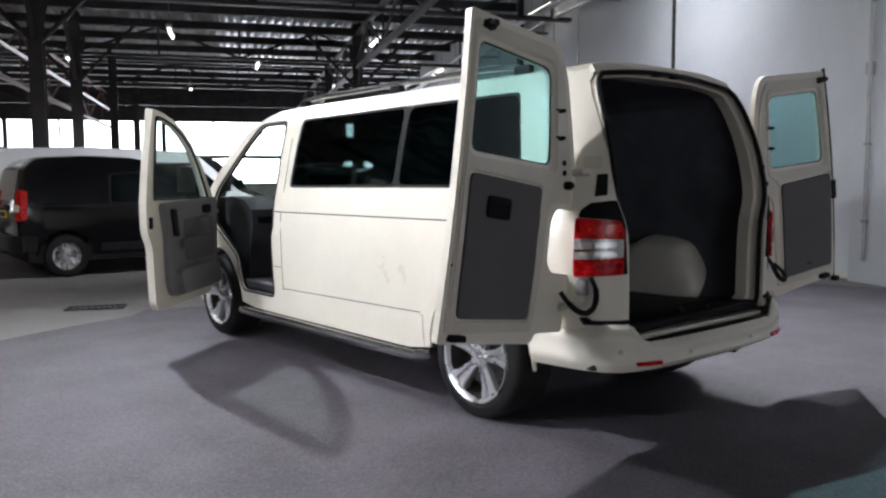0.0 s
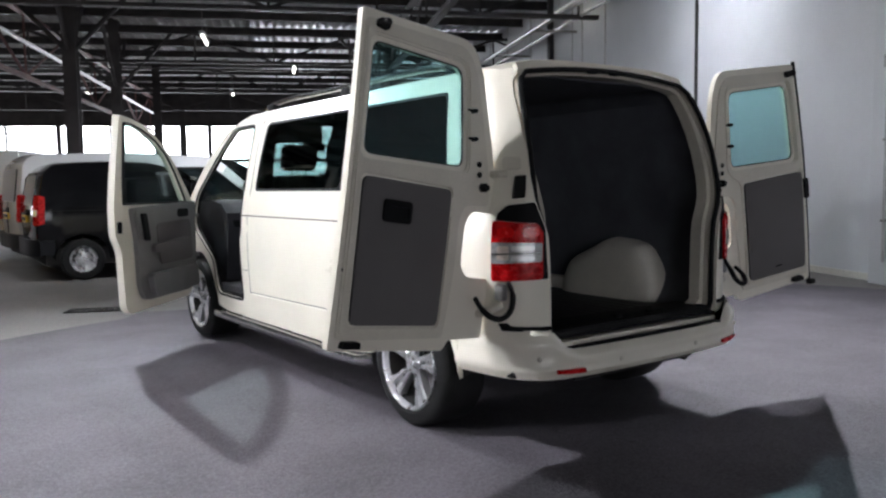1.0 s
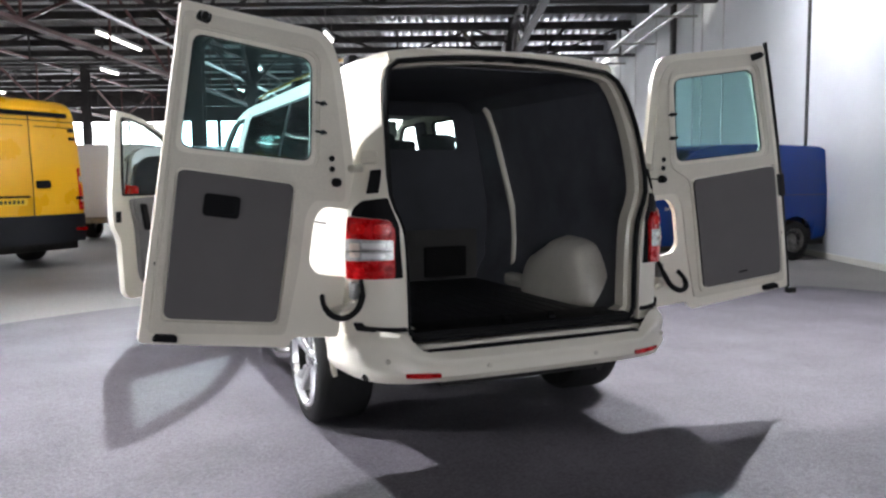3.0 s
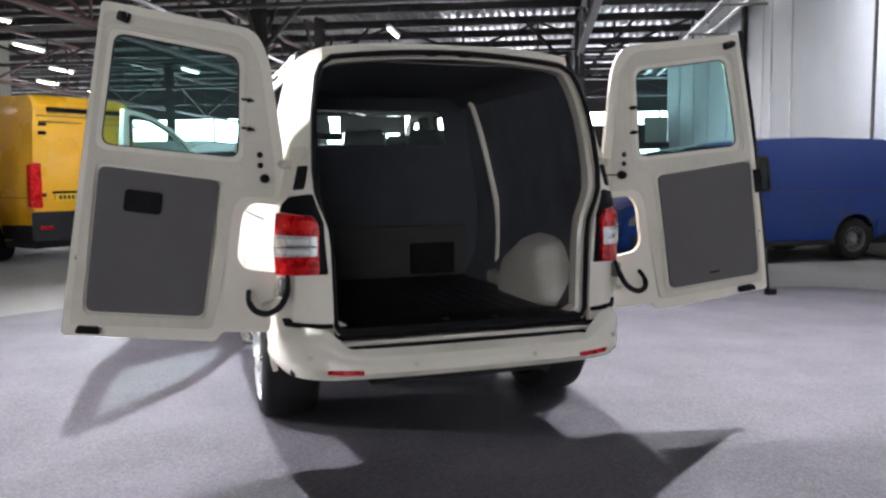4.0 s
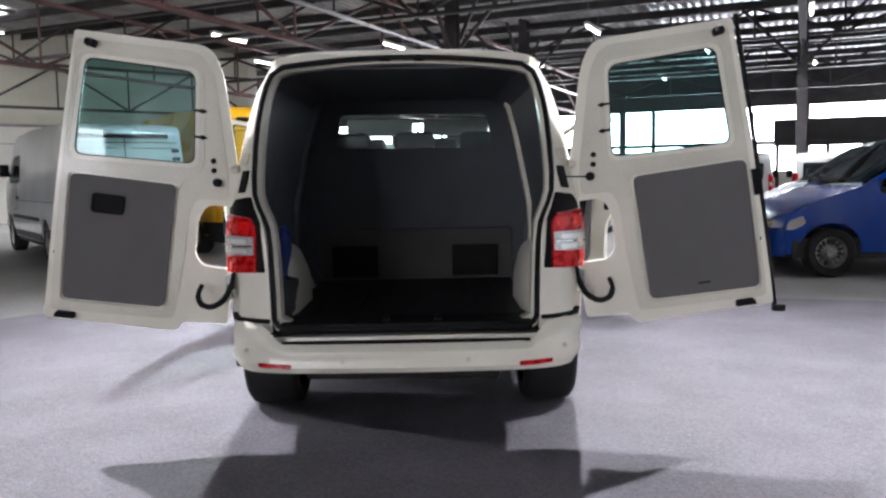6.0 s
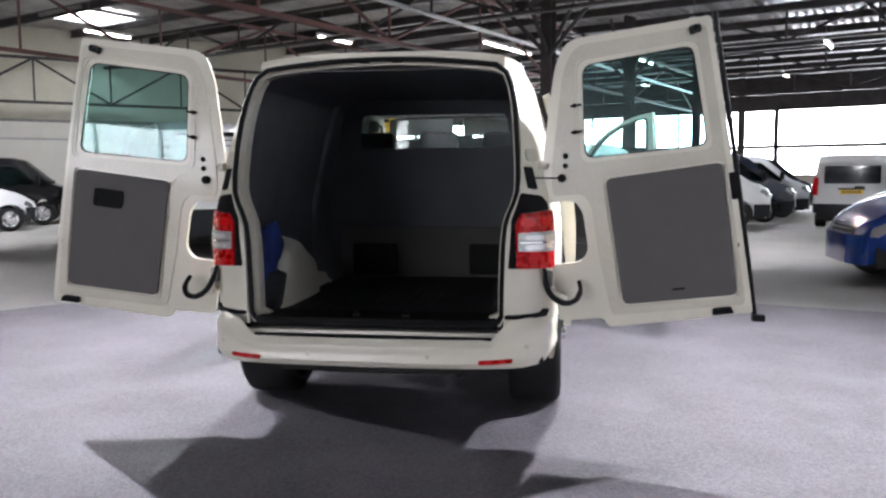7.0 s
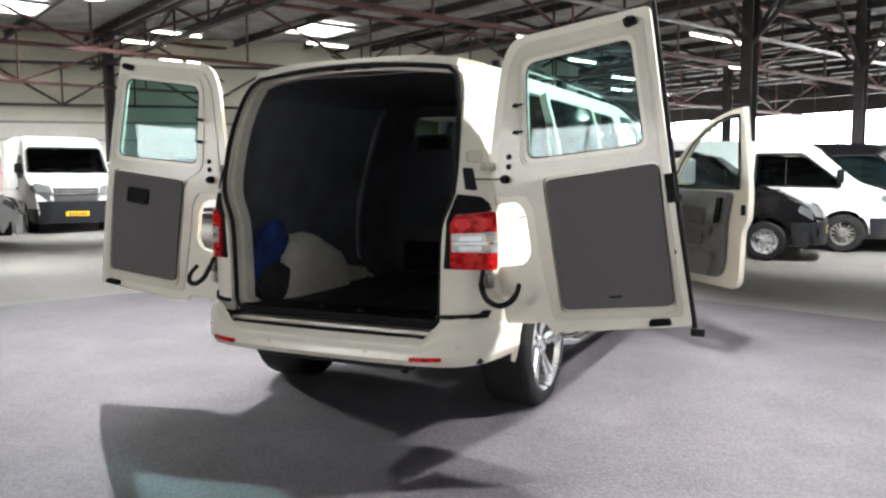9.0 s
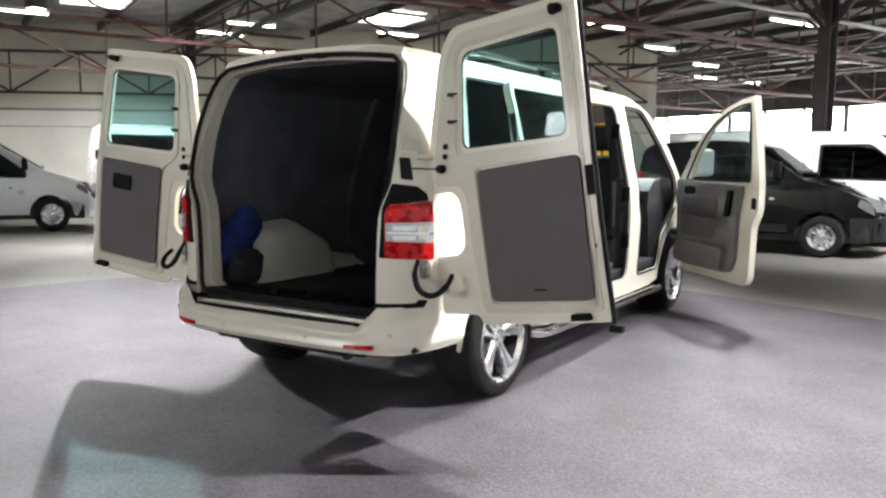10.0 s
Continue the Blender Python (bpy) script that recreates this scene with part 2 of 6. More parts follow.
def tube(bm, pts, r, n=8, closed=False, flat=1.0):
    pts = [Vector(p) for p in pts]
    k = len(pts)
    rings = []
    up = None
    for i, p in enumerate(pts):
        a = pts[(i - 1) % k] if (closed or i) else p
        b = pts[(i + 1) % k] if (closed or i < k - 1) else p
        d = (b - a).normalized()
        if up is None:
            up = d.orthogonal().normalized()
        up = (up - d * up.dot(d)).normalized()
        s = d.cross(up)
        rr = r[i] if isinstance(r, (list, tuple)) else r
        rings.append([bm.verts.new(p + (up * math.cos(6.2832 * j / n) + s * math.sin(6.2832 * j / n) * flat) * rr) for j in range(n)])
    for i in range(k if closed else k - 1):
        a, b = rings[i], rings[(i + 1) % k]
        for j in range(n):
            bm.faces.new((a[j], a[(j + 1) % n], b[(j + 1) % n], b[j]))
    if not closed:
        bm.faces.new(rings[0])
        bm.faces.new(rings[-1])
    return bm


def lathe(bm, prof, n=32, m=None, caps=False):
    """Turns (axial, radius) pairs about the local x axis."""
    rings = []
    for a, r in prof:
        rings.append([bm.verts.new((a, r * math.cos(6.28318 * j / n), r * math.sin(6.28318 * j / n))) for j in range(n)])
    for p, q in zip(rings, rings[1:]):
        for j in range(n):
            bm.faces.new((p[j], p[(j + 1) % n], q[(j + 1) % n], q[j]))
    if caps and prof[0][1] > 1e-4:
        bm.faces.new(rings[0])
    if caps and prof[-1][1] > 1e-4:
        bm.faces.new(rings[-1])
    if m is not None:
        bmesh.ops.transform(bm, matrix=m, verts=[v for g in rings for v in g])
    return bm


def rounded(poly, r=0.03, n=4):
    """A polygon with its corners rounded; a corner may carry its own radius as a third number."""
    out, k = [], len(poly)
    for i in range(k):
        p = Vector(poly[i][:2])
        rr = poly[i][2] if len(poly[i]) > 2 else r
        a, b = Vector(poly[i - 1][:2]) - p, Vector(poly[(i + 1) % k][:2]) - p
        t = min(rr, a.length * 0.48, b.length * 0.48)
        if t < 1e-4:
            out.append(tuple(p))
            continue
        pa, pb = p + a.normalized() * t, p + b.normalized() * t
        for j in range(n + 1):
            s = j / n
            out.append(tuple(pa * (1 - s) ** 2 + p * 2 * s * (1 - s) + pb * s * s))
    return out


def dense(poly, step):
    out = []
    for i, p in enumerate(poly):
        q = poly[(i + 1) % len(poly)]
        d = math.hypot(q[0] - p[0], q[1] - p[1])
        k = max(1, math.ceil(d / step))
        out += [(p[0] + (q[0] - p[0]) * j / k, p[1] + (q[1] - p[1]) * j / k) for j in range(k)]
    return out


def inside(p, poly):
    c = False
    x, y = p
    j = len(poly) - 1
    for i in range(len(poly)):
        xi, yi = poly[i]
        xj, yj = poly[j]
        if (yi > y) != (yj > y) and x < (xj - xi) * (y - yi) / (yj - yi) + xi:
            c = not c
        j = i
    return c


def panel(bm, outline, holes, fn, thick, step=0.12):
    """A curved sheet of real thickness: an outline with holes in (u, v), laid on the surface fn(u, v)."""
    loops = [dense(outline, step)] + [dense(h, step) for h in holes]
    pts, edges = [], []
    for lp in loops:
        k = len(pts)
        pts += [Vector(p) for p in lp]
        edges += [(k + i, k + (i + 1) % len(lp)) for i in range(len(lp))]
    us, vs = [p[0] for p in loops[0]], [p[1] for p in loops[0]]
    border = np.array([tuple(p) for p in pts])
    u = min(us) + step / 2
    while u < max(us):
        v = min(vs) + step / 2
        while v < max(vs):
            if inside((u, v), loops[0]) and not any(inside((u, v), h) for h in loops[1:]):
                if np.min(np.hypot(border[:, 0] - u, border[:, 1] - v)) > step * 0.45:
                    pts.append(Vector((u, v)))
            v += step
        u += step
    co, _, tris, _, _, _ = geometry.delaunay_2d_cdt(pts, edges, [], 0, 1e-6)
    keep = []
    for t in tris:
        c = sum((co[i] for i in t), Vector((0, 0))) / len(t)
        if inside(c, loops[0]) and not any(inside(c, h) for h in loops[1:]):
            keep.append(t)
    front, back = {}, {}
    for i in {i for t in keep for i in t}:
        a, b = co[i]
        p = Vector(fn(a, b))
        nrm = (Vector(fn(a + 0.003, b)) - Vector(fn(a - 0.003, b))).cross(Vector(fn(a, b + 0.003)) - Vector(fn(a, b - 0.003))).normalized()
        front[i], back[i] = bm.verts.new(p), bm.verts.new(p - nrm * thick)
    count = {}
    for t in keep:
        bm.faces.new([front[i] for i in t])
        bm.faces.new([back[i] for i in reversed(t)])
        for a, b in zip(t, (*t[1:], t[0])):
            count[(a, b)] = count.get((a, b), 0) + 1
    for a, b in count:
        if (b, a) not in count:
            bm.faces.new((front[a], back[a], back[b], front[b]))
    return bm


def lerp(tab, v):
    """Smooth interpolation in a table of (key, value...)."""
    if v <= tab[0][0]:
        return tab[0][1:]
    if v >= tab[-1][0]:
        return tab[-1][1:]
    for a, b, i in zip(tab, tab[1:], range(len(tab))):
        if a[0] <= v <= b[0]:
            t = (v - a[0]) / (b[0] - a[0])
            p = tab[i - 1] if i else a
            q = tab[i + 2] if i + 2 < len(tab) else b
            out = []
            for k in range(1, len(a)):
                h = b[0] - a[0]
                m0 = (b[k] - p[k]) / (b[0] - p[0]) * h
                m1 = (q[k] - a[k]) / (q[0] - a[0]) * h
                out.append((2 * t ** 3 - 3 * t * t + 1) * a[k] + (t ** 3 - 2 * t * t + t) * m0 + (3 * t * t - 2 * t ** 3) * b[k] + (t ** 3 - t * t) * m1)
            return tuple(out)


def bend(pts, k=6):
    """A smooth path through a few points."""
    pts = [Vector(p) for p in pts]
    out = []
    for i in range(len(pts) - 1):
        p0, p1, p2, p3 = pts[max(0, i - 1)], pts[i], pts[i + 1], pts[min(len(pts) - 1, i + 2)]
        for j in range(k):
            t = j / k
            out.append(0.5 * (2 * p1 + (p2 - p0) * t + (2 * p0 - 5 * p1 + 4 * p2 - p3) * t * t + (3 * p1 - p0 - 3 * p2 + p3) * t ** 3))
    return out + [pts[-1]]


def flip(bm):
    for v in bm.verts:
        v.co.x = -v.co.x
    return bm

# ---------------------------------------------------------------- the hall
HT = pose(0, 0, 0, 0, 0, HALL)                 # hall frame: x across (east), y along (north)

bm = B()
k = [bm.verts.new(c) for c in ((-80, -60, 0), (80, -60, 0), (80, 80, 0), (-80, 80, 0))]
bm.faces.new(k)
solid("ground", bm, "concrete", "worn grey concrete hall floor", "floor", kind="structure")

# the dark carpet of the stage: a rounded sheet 6 mm thick
bm = B()
edge = []
for i in range(96):
    a = 6.28318 * i / 96
    x, y = math.cos(a), math.sin(a)
    r = 5.45 + 0.12 * math.sin(2 * a + 2.0) + 0.05 * math.sin(5 * a)
    if x > -0.2 and y > -0.3:                  # cut straight towards the wall
        r = min(5.146 / max(0.05, y + 0.36 * x), 6.5)
    elif x > 0:
        r = 6.5
    if y < 0:
        r += 4.0 * min(1, -y * 2.2)
    edge.append((0.15 + r * x, 0.6 + r * y))
panel(bm, edge, [], lambda u, v: (u, v, 0.006), 0.006, 0.9)
solid("carpet", bm, "carpet", "mauve grey low pile carpet laid over the concrete", "carpet", kind="structure")

# floor drain
dr = thing("floor_drain", "black cast iron drain grating set in concrete", "drain", pose(-1.33, 6.65, 0, 0, 0, -25))
bm = B()
for x0, x1, y0, y1 in ((-0.3, 0.3, -0.14, -0.11), (-0.3, 0.3, 0.11, 0.14), (-0.3, -0.27, -0.11, 0.11), (0.27, 0.3, -0.11, 0.11)):
    box(bm, x0, x1, y0, y1, 0.001, 0.014, 0.003)
part("frame", bm, "iron", dr)
for i in range(9):
    bm = B()
    box(bm, -0.262 + i * 0.06, -0.226 + i * 0.06, -0.108, 0.108, 0.001, 0.011, 0.003)
    part("bar", bm, "iron", dr)

WALL_E, WALL_END, HALL_H = 5.62, 30.6, 6.6


def hall_box(name, x0, x1, y0, y1, z0, z1, material, label, category, kind="structure", bevel=0.0, group=""):
    bm = B()
    box(bm, x0, x1, y0, y1, z0, z1, bevel)
    return solid(name, bm, material, label, category, group, kind, HT)


hall_box("wall_east", WALL_E, WALL_E + 0.3, -22, WALL_END, 0, HALL_H, "white_wall", "white painted block wall beside the stage", "wall")
hall_box("pilaster", WALL_E - 0.2, WALL_E + 0.02, 3.9, 5.05, 0, HALL_H, "white_wall", "square white painted wall pier", "pier", bevel=0.012)
hall_box("wall_return", WALL_E + 0.02, 26, WALL_END - 0.3, WALL_END, 0, HALL_H, "white_wall", "white wall where the hall widens", "wall")
hall_box("wall_far_east", 26, 26.3, WALL_END, 46, 0, HALL_H, "white_wall", "plain white wall of the wide part", "wall")
# wall behind the stage, with a long unseen window band added as fill light
for x0, x1, z0, z1 in ((-46, -4.5, 0, HALL_H), (5.0, WALL_E + 0.3, 0, HALL_H), (-4.5, 5.0, 0, 1.2), (-4.5, 5.0, 3.9, HALL_H)):
    hall_box("wall_south", x0, x1, -22.3, -22, z0, z1, "cream_wall", "old white wall closing the hall", "wall")
ws = thing("window_south", "unseen window band added in the closing wall to light the rear doors", "window", HT, kind="structure")
for i in range(6):
    bm = B()
    box(bm, -4.5 + 1.9 * i - 0.04, -4.5 + 1.9 * i + 0.04, -22.2, -22.05, 1.2, 3.9)
    part("mullion", bm, "beam", ws)
bm = B()
# glowing panel that turns the added window into a light source
box(bm, -4.7, 5.2, -22.42, -22.38, 1.0, 4.1)
solid("backdrop", bm, "outside", "glowing panel added behind the unseen window as fill light", "backdrop", kind="structure", at=HT)
# low white skirting and the dark joints of the wall panels
for n, w in ((9.83, 0.05), (14.1, 0.03), (15.6, 0.03), (16.3, 0.025), (19.9, 0.03), (22.5, 0.03), (24.85, 0.03), (27.6, 0.03)):
    hall_box("trim", WALL_E - 0.018, WALL_E - 0.002, n - w, n + w, 0, HALL_H, "iron" if n < 10 else "duct", "narrow vertical joint strip on the wall", "trim")
hall_box("baseboard", WALL_E - 0.03, WALL_E - 0.003, 5.06, WALL_END - 0.05, 0, 0.09, "cream_wall", "pale painted wall base", "baseboard")

hall_box("column", WALL_E - 0.12, WALL_E - 0.002, 17.8, 18.04, 0, HALL_H, "beam", "dark steel column against the white wall", "column", bevel=0.01)

# a gallery at the far end of the wall
gal = thing("gallery", "dark steel gallery with a solid rail on posts", "gallery", HT)
bm = B()
box(bm, 0.6, WALL_E - 0.05, 29.6, 30.5, 2.3, 2.56, 0.01)
part("deck", bm, "beam", gal)
bm = B()
box(bm, 0.6, 4.6, 29.6, 29.66, 2.56, 3.3, 0.01)
part("rail_panel", bm, "dark_deck", gal, "dark solid rail panel")
bm = B()
box(bm, 4.62, 5.5, 29.7, 30.4, 2.565, 3.6, 0.02)
part("cabinet", bm, "cream_wall", gal, "pale cabinet on the gallery")
for x in (0.75, 2.5, 4.2, 5.4):
    bm = B()
    box(bm, x - 0.07, x + 0.07, 29.75, 29.89, 0, 2.3, 0.01)
    part("post", bm, "beam", gal)

# pipe runs down the wall, and along its head
cp = thing("wall_conduit", "thin grey conduit clipped down the white wall", "pipe", HT)
bm = B()
tube(bm, [(WALL_E - 0.24, 4.75, 0.3), (WALL_E - 0.24, 4.75, HALL_H)], 0.02, 8)
tube(bm, [(WALL_E - 0.24, 4.75, 3.62), (WALL_E - 0.24, 3.95, 3.66)], 0.016, 8)
box(bm, WALL_E - 0.27, WALL_E - 0.2, 4.70, 4.80, 2.7, 2.86, 0.01)
part("pipe", bm, "duct", cp)
for z in (0.8, 1.8, 2.8, 3.8, 4.8, 5.8):
    bm = B()
    box(bm, WALL_E - 0.27, WALL_E - 0.202, 4.72, 4.78, z, z + 0.03, 0.004)
    part("clip", bm, "steel", cp)
hp = thing("service_pipes", "galvanised pipes hung along the head of the wall", "pipe", HT)
for i, (dx, z, r) in enumerate(((0.45, 5.35, 0.05), (0.7, 5.5, 0.035), (0.95, 5.4, 0.06))):
    bm = B()
    tube(bm, [(WALL_E - dx, -6, z), (WALL_E - dx, WALL_END, z)], r, 8)
    part("pipe", bm, "duct", hp)
for n in range(-4, 28, 4):
    bm = B()
    box(bm, WALL_E - 1.1, WALL_E - 0.002, n, n + 0.05, 5.22, 5.28)
    part("bracket", bm, "steel", hp)

# the window wall at the far end, with two rows of panes
WIN_N = 42.0
wn = thing("window_wall", "long glazed wall with steel mullions, bright daylight behind", "window", HT, kind="structure")
X0W, X1W = -45.0, 26.0
bm = B()
box(bm, X0W, X1W, WIN_N, WIN_N + 0.25, 0, 1.3)
part("parapet", bm, "cream_wall", wn)
bm = B()
box(bm, X0W, X1W, WIN_N, WIN_N + 0.25, 4.75, HALL_H)
part("lintel", bm, "beam", wn)
bm = B()
box(bm, X0W, X1W, WIN_N - 0.04, WIN_N + 0.1, 2.74, 2.94)
part("transom", bm, "beam", wn)
bm = B()
box(bm, X0W, X1W, WIN_N - 0.1, WIN_N + 0.12, 1.3, 1.38)
part("window_sill", bm, "steel", wn)
x = X0W
i = 0
while x < X1W:
    bm = B()
    w = 0.11 if i % 3 == 0 else 0.04
    box(bm, x - w, x + w, WIN_N - 0.06, WIN_N + 0.12, 1.38, 4.75)
    part("mullion", bm, "beam", wn)
    x += 2.6
    i += 1
bm = B()
box(bm, X0W - 6, X1W + 6, WIN_N + 3, WIN_N + 3.1, -0.5, 8)
solid("backdrop", bm, "outside", "bright overcast daylight outside the windows", "backdrop", kind="structure", at=HT)

# north-west wall, pale, behind the parked vehicles
NW = pose(-18.5, 20.6, 0, 0, 0, 40)
bm = B()
box(bm, -40, 14.6, 0, 0.3, 0, HALL_H)
solid("wall_northwest", bm, "cream_wall", "old white wall with a dirty lower half", "wall", kind="structure", at=NW)
bm = B()
box(bm, -40, 14.6, -0.01, -0.004, 2.7, 2.76)
solid("trim", bm, "duct", "thin pale cable tray along the wall", "trim", kind="structure", at=NW)
bm = B()
box(bm, -39.9, 14.2, -0.012, -0.004, 3.35, HALL_H - 0.02)
solid("wall_cladding", bm, "old_wall", "dull cream boards on the upper wall", "wall", kind="structure", at=NW)
bm = B()
box(bm, -39.9, 14.2, -0.05, -0.013, 3.32, 3.42)
solid("trim", bm, "steel", "grey rail under the cream boards", "trim", kind="structure", at=NW)
bm = B()
box(bm, 14.3, 14.6, 0.3, 40, 0, HALL_H)
solid("wall_north_return", bm, "cream_wall", "pale wall running on towards the windows", "wall", kind="structure", at=NW)

# roof: a corrugated steel deck over purlins
bm = B()
pitch, amp = 0.28, 0.05
x = -3.0
prev = None
while x < 30:
    row = []
    for dx, dz in ((0, 0), (0.10, 0), (0.14, amp), (0.24, amp)):
        row.append((x + dx, dz))
    for px, pz in row:
        cur = [bm.verts.new((px, -22.3, HALL_H + pz - 0.05)), bm.verts.new((px, 46, HALL_H + pz - 0.05))]
        if prev:
            bm.faces.new((prev[0], cur[0], cur[1], prev[1]))
        prev = cur
    x += pitch
solid("ceiling", bm, "deck", "corrugated galvanised steel roof deck", "ceiling", kind="structure", at=HT)
bm = B()
x, prev = -46.16, None
while x < -3.0:
    for dx, dz in ((0, 0), (0.10, 0), (0.14, amp), (0.24, amp)):
        cur = [bm.verts.new((x + dx, -22.3, HALL_H + dz - 0.05)), bm.verts.new((x + dx, 46, HALL_H + dz - 0.05))]
        if prev:
            bm.faces.new((prev[0], cur[0], cur[1], prev[1]))
        prev = cur
    x += pitch
solid("ceiling", bm, "old_deck", "dark weathered steel roof deck of the older bay", "ceiling", kind="structure", at=HT)
bm = B()
box(bm, -48, 32, -24, 48, HALL_H + 0.25, HALL_H + 0.4)
solid("roof_slab", bm, "dark_deck", "dark flat roof over the deck", "roof", kind="structure", at=HT)


def steel_beam(length, h=0.26, w=0.16):
    bm = B()
    box(bm, -length / 2, length / 2, -w / 2, w / 2, -0.018, 0)
    box(bm, -length / 2, length / 2, -w / 2, w / 2, -h, -h + 0.018)
    box(bm, -length / 2, length / 2, -0.008, 0.008, -h + 0.018, -0.018)
    return bm


me = mesh_of("purlin", steel_beam(76, 0.24, 0.14), "beam")
for i in range(27):
    ob = new("purlin", me)
    ob.matrix_basis = HT @ pose(-8, -20 + i * 2.4, HALL_H - 0.06)
    tagged(ob, "dark steel purlin under the roof deck", "beam", "roof purlins", "structure")


def truss(length, depth=1.1, bay=2.4):
    """A lattice girder along the local y axis, its top at z = 0."""
    bm = B()
    for z in (0, -depth):
        box(bm, -0.09, 0.09, 0, length, z - 0.09, z + 0.0)
    k = int(length / bay)
    for i in range(k):
        y0, y1 = i * length / k, (i + 1) * length / k
        a, b = ((0, y0, -0.06), (0, y1, -depth - 0.03)) if i % 2 else ((0, y0, -depth - 0.03), (0, y1, -0.06))
        tube(bm, [a, b], 0.045, 6)
        tube(bm, [(0, y0, -0.06), (0, y0, -depth - 0.03)], 0.035, 6)
    return bm


me_t = mesh_of("roof_truss", truss(66, 1.75, 4.1), "red_beam")
me_d = mesh_of("roof_truss", truss(66), "beam")
for e in (-34, -25.5, -17.2, -8.9, 1.6, 12.0, 20.0):
    ob = new("roof_truss", me_t if e < -5 else me_d)
    ob.matrix_basis = HT @ pose(e, -21, HALL_H - 0.32)
    tagged(ob, "steel lattice roof girder" + (" in red oxide" if e < -5 else " painted dark"), "girder", "roof girders", "structure")
me_c = mesh_of("roof_truss", truss(56, 0.9), "beam")
for n in (6.6, 14.6, 22.6, 30.6, 38.6):
    ob = new("roof_truss", me_c)
    ob.matrix_basis = HT @ pose(-46, n, HALL_H - 0.34, 0, 0, -90)
    tagged(ob, "dark cross girder of steel lattice", "girder", "roof girders", "structure")


def column():
    bm = B()
    for y in (-0.15, 0.13):
        box(bm, -0.15, 0.15, y, y + 0.02, 0, HALL_H)
    box(bm, -0.01, 0.01, -0.13, 0.13, 0, HALL_H)
    box(bm, -0.2, 0.2, -0.2, 0.2, 0, 0.03)
    return bm


me = mesh_of("column", column(), "beam")
for e, n in ((-6.62, 15.7), (-7.0, 22.6), (-7.0, 30.6), (-7.0, 38.6), (1.6, 22.6), (1.6, 30.6), (1.6, 38.6), (-16.2, 30.6), (-25.5, 6.6), (-25.5, 22.6), (12, 22.6), (12, 30.6)):
    ob = new("column", me)
    ob.matrix_basis = HT @ pose(e, n, 0)
    tagged(ob, "dark steel stanchion standing on the concrete", "column", "hall columns", "structure")

# diagonal knee braces at the near columns
for e, n in ((-6.62, 15.7), (-7.0, 22.6), (1.6, 22.6)):
    bm = B()
    for d in (-1, 1):
        tube(bm, [(e, n, 4.4), (e + d * 1.7, n, HALL_H - 0.4)], 0.06, 6)
        tube(bm, [(e, n, 4.4), (e, n + d * 1.7, HALL_H - 0.4)], 0.06, 6)
    solid("knee_brace", bm, "beam", "dark steel braces between column and girders", "brace", "knee braces", "structure", HT)

bm = tube(B(), [(-8.55, -21, 5.25), (-8.55, 45, 5.25)], 0.06, 8)
solid("service_pipe", bm, "duct", "pale galvanised pipe run beside the red girder", "pipe", kind="structure", at=HT)

# skylights and tube fittings
bm = truss(54, 1.5)
bmesh.ops.transform(bm, matrix=NW @ pose(-40, -0.5, 5.5, 0, 0, -90), verts=bm.verts)
solid("roof_truss", bm, "beam", "steel lattice girder along the pale wall", "girder", "roof girders", "structure")
for e, n in ((-20.8, 12.2), (-28.4, 12.5), (-30.6, 3.4), (-23.1, 3.1), (-36.0, 12.6)):
    sk = thing("skylight", "bright square rooflight in a pale frame", "skylight", HT @ pose(e, n, HALL_H - 0.12), "rooflights", "structure")
    bm = B()
    box(bm, -0.95, 0.95, -0.95, 0.95, -0.04, 0.0)
    part("pane", bm, "skylight", sk)
    for x0, x1, y0, y1 in ((-1.1, 1.1, -1.1, -0.95), (-1.1, 1.1, 0.95, 1.1), (-1.1, -0.95, -0.95, 0.95), (0.95, 1.1, -0.95, 0.95), (-0.03, 0.03, -0.95, 0.95)):
        bm = B()
        box(bm, x0, x1, y0, y1, -0.1, -0.003)
        part("frame", bm, "duct", sk)


def tube_light():
    t = thing("tube_light", "fluorescent batten with a lit tube under the roof", "ceiling light", None, "hall lights")
    bm = B()
    box(bm, -0.8, 0.8, -0.07, 0.07, 0.0, 0.09, 0.01)
    part("housing", bm, "white_wall", t)
    bm = B()
    tube(bm, [(-0.74, 0, -0.035), (0.74, 0, -0.035)], 0.03, 8)
    part("tube", bm, "tube", t)
    for x in (-0.6, 0.6):
        bm = B()
        tube(bm, [(x, 0, 0.09), (x, 0, 0.8)], 0.008, 6)
        part("hanger", bm, "steel", t)
    return t


first = tube_light()
spots = [(1.8, 20.4), (-4.1, 20.4), (-10.6, 20.0), (-10.6, 21.7), (-16.4, 21.0), (-21.8, 30.2), (-21.9, 33.7), (5.3, 26.3), (-7.8, 26.5), (-13.8, 27.5), (-1.5, 26.2), (-10.4, 33.8), (2.0, 31.9), (5.0, 15.0), (-20.1, 7.0), (-19.1, 11.6), (-25.6, 9.2), (-22.3, 6.7), (-21.8, 0.8), (-14.2, 16.2), (-18.7, 26.4), (-4.2, 33.8)]
for i, (e, n) in enumerate(spots):
    at = HT @ pose(e, n, HALL_H - 0.95, 0, 0, 90)
    if i == 0:
        first.matrix_basis = at
    else:
        copy_thing(first, at)


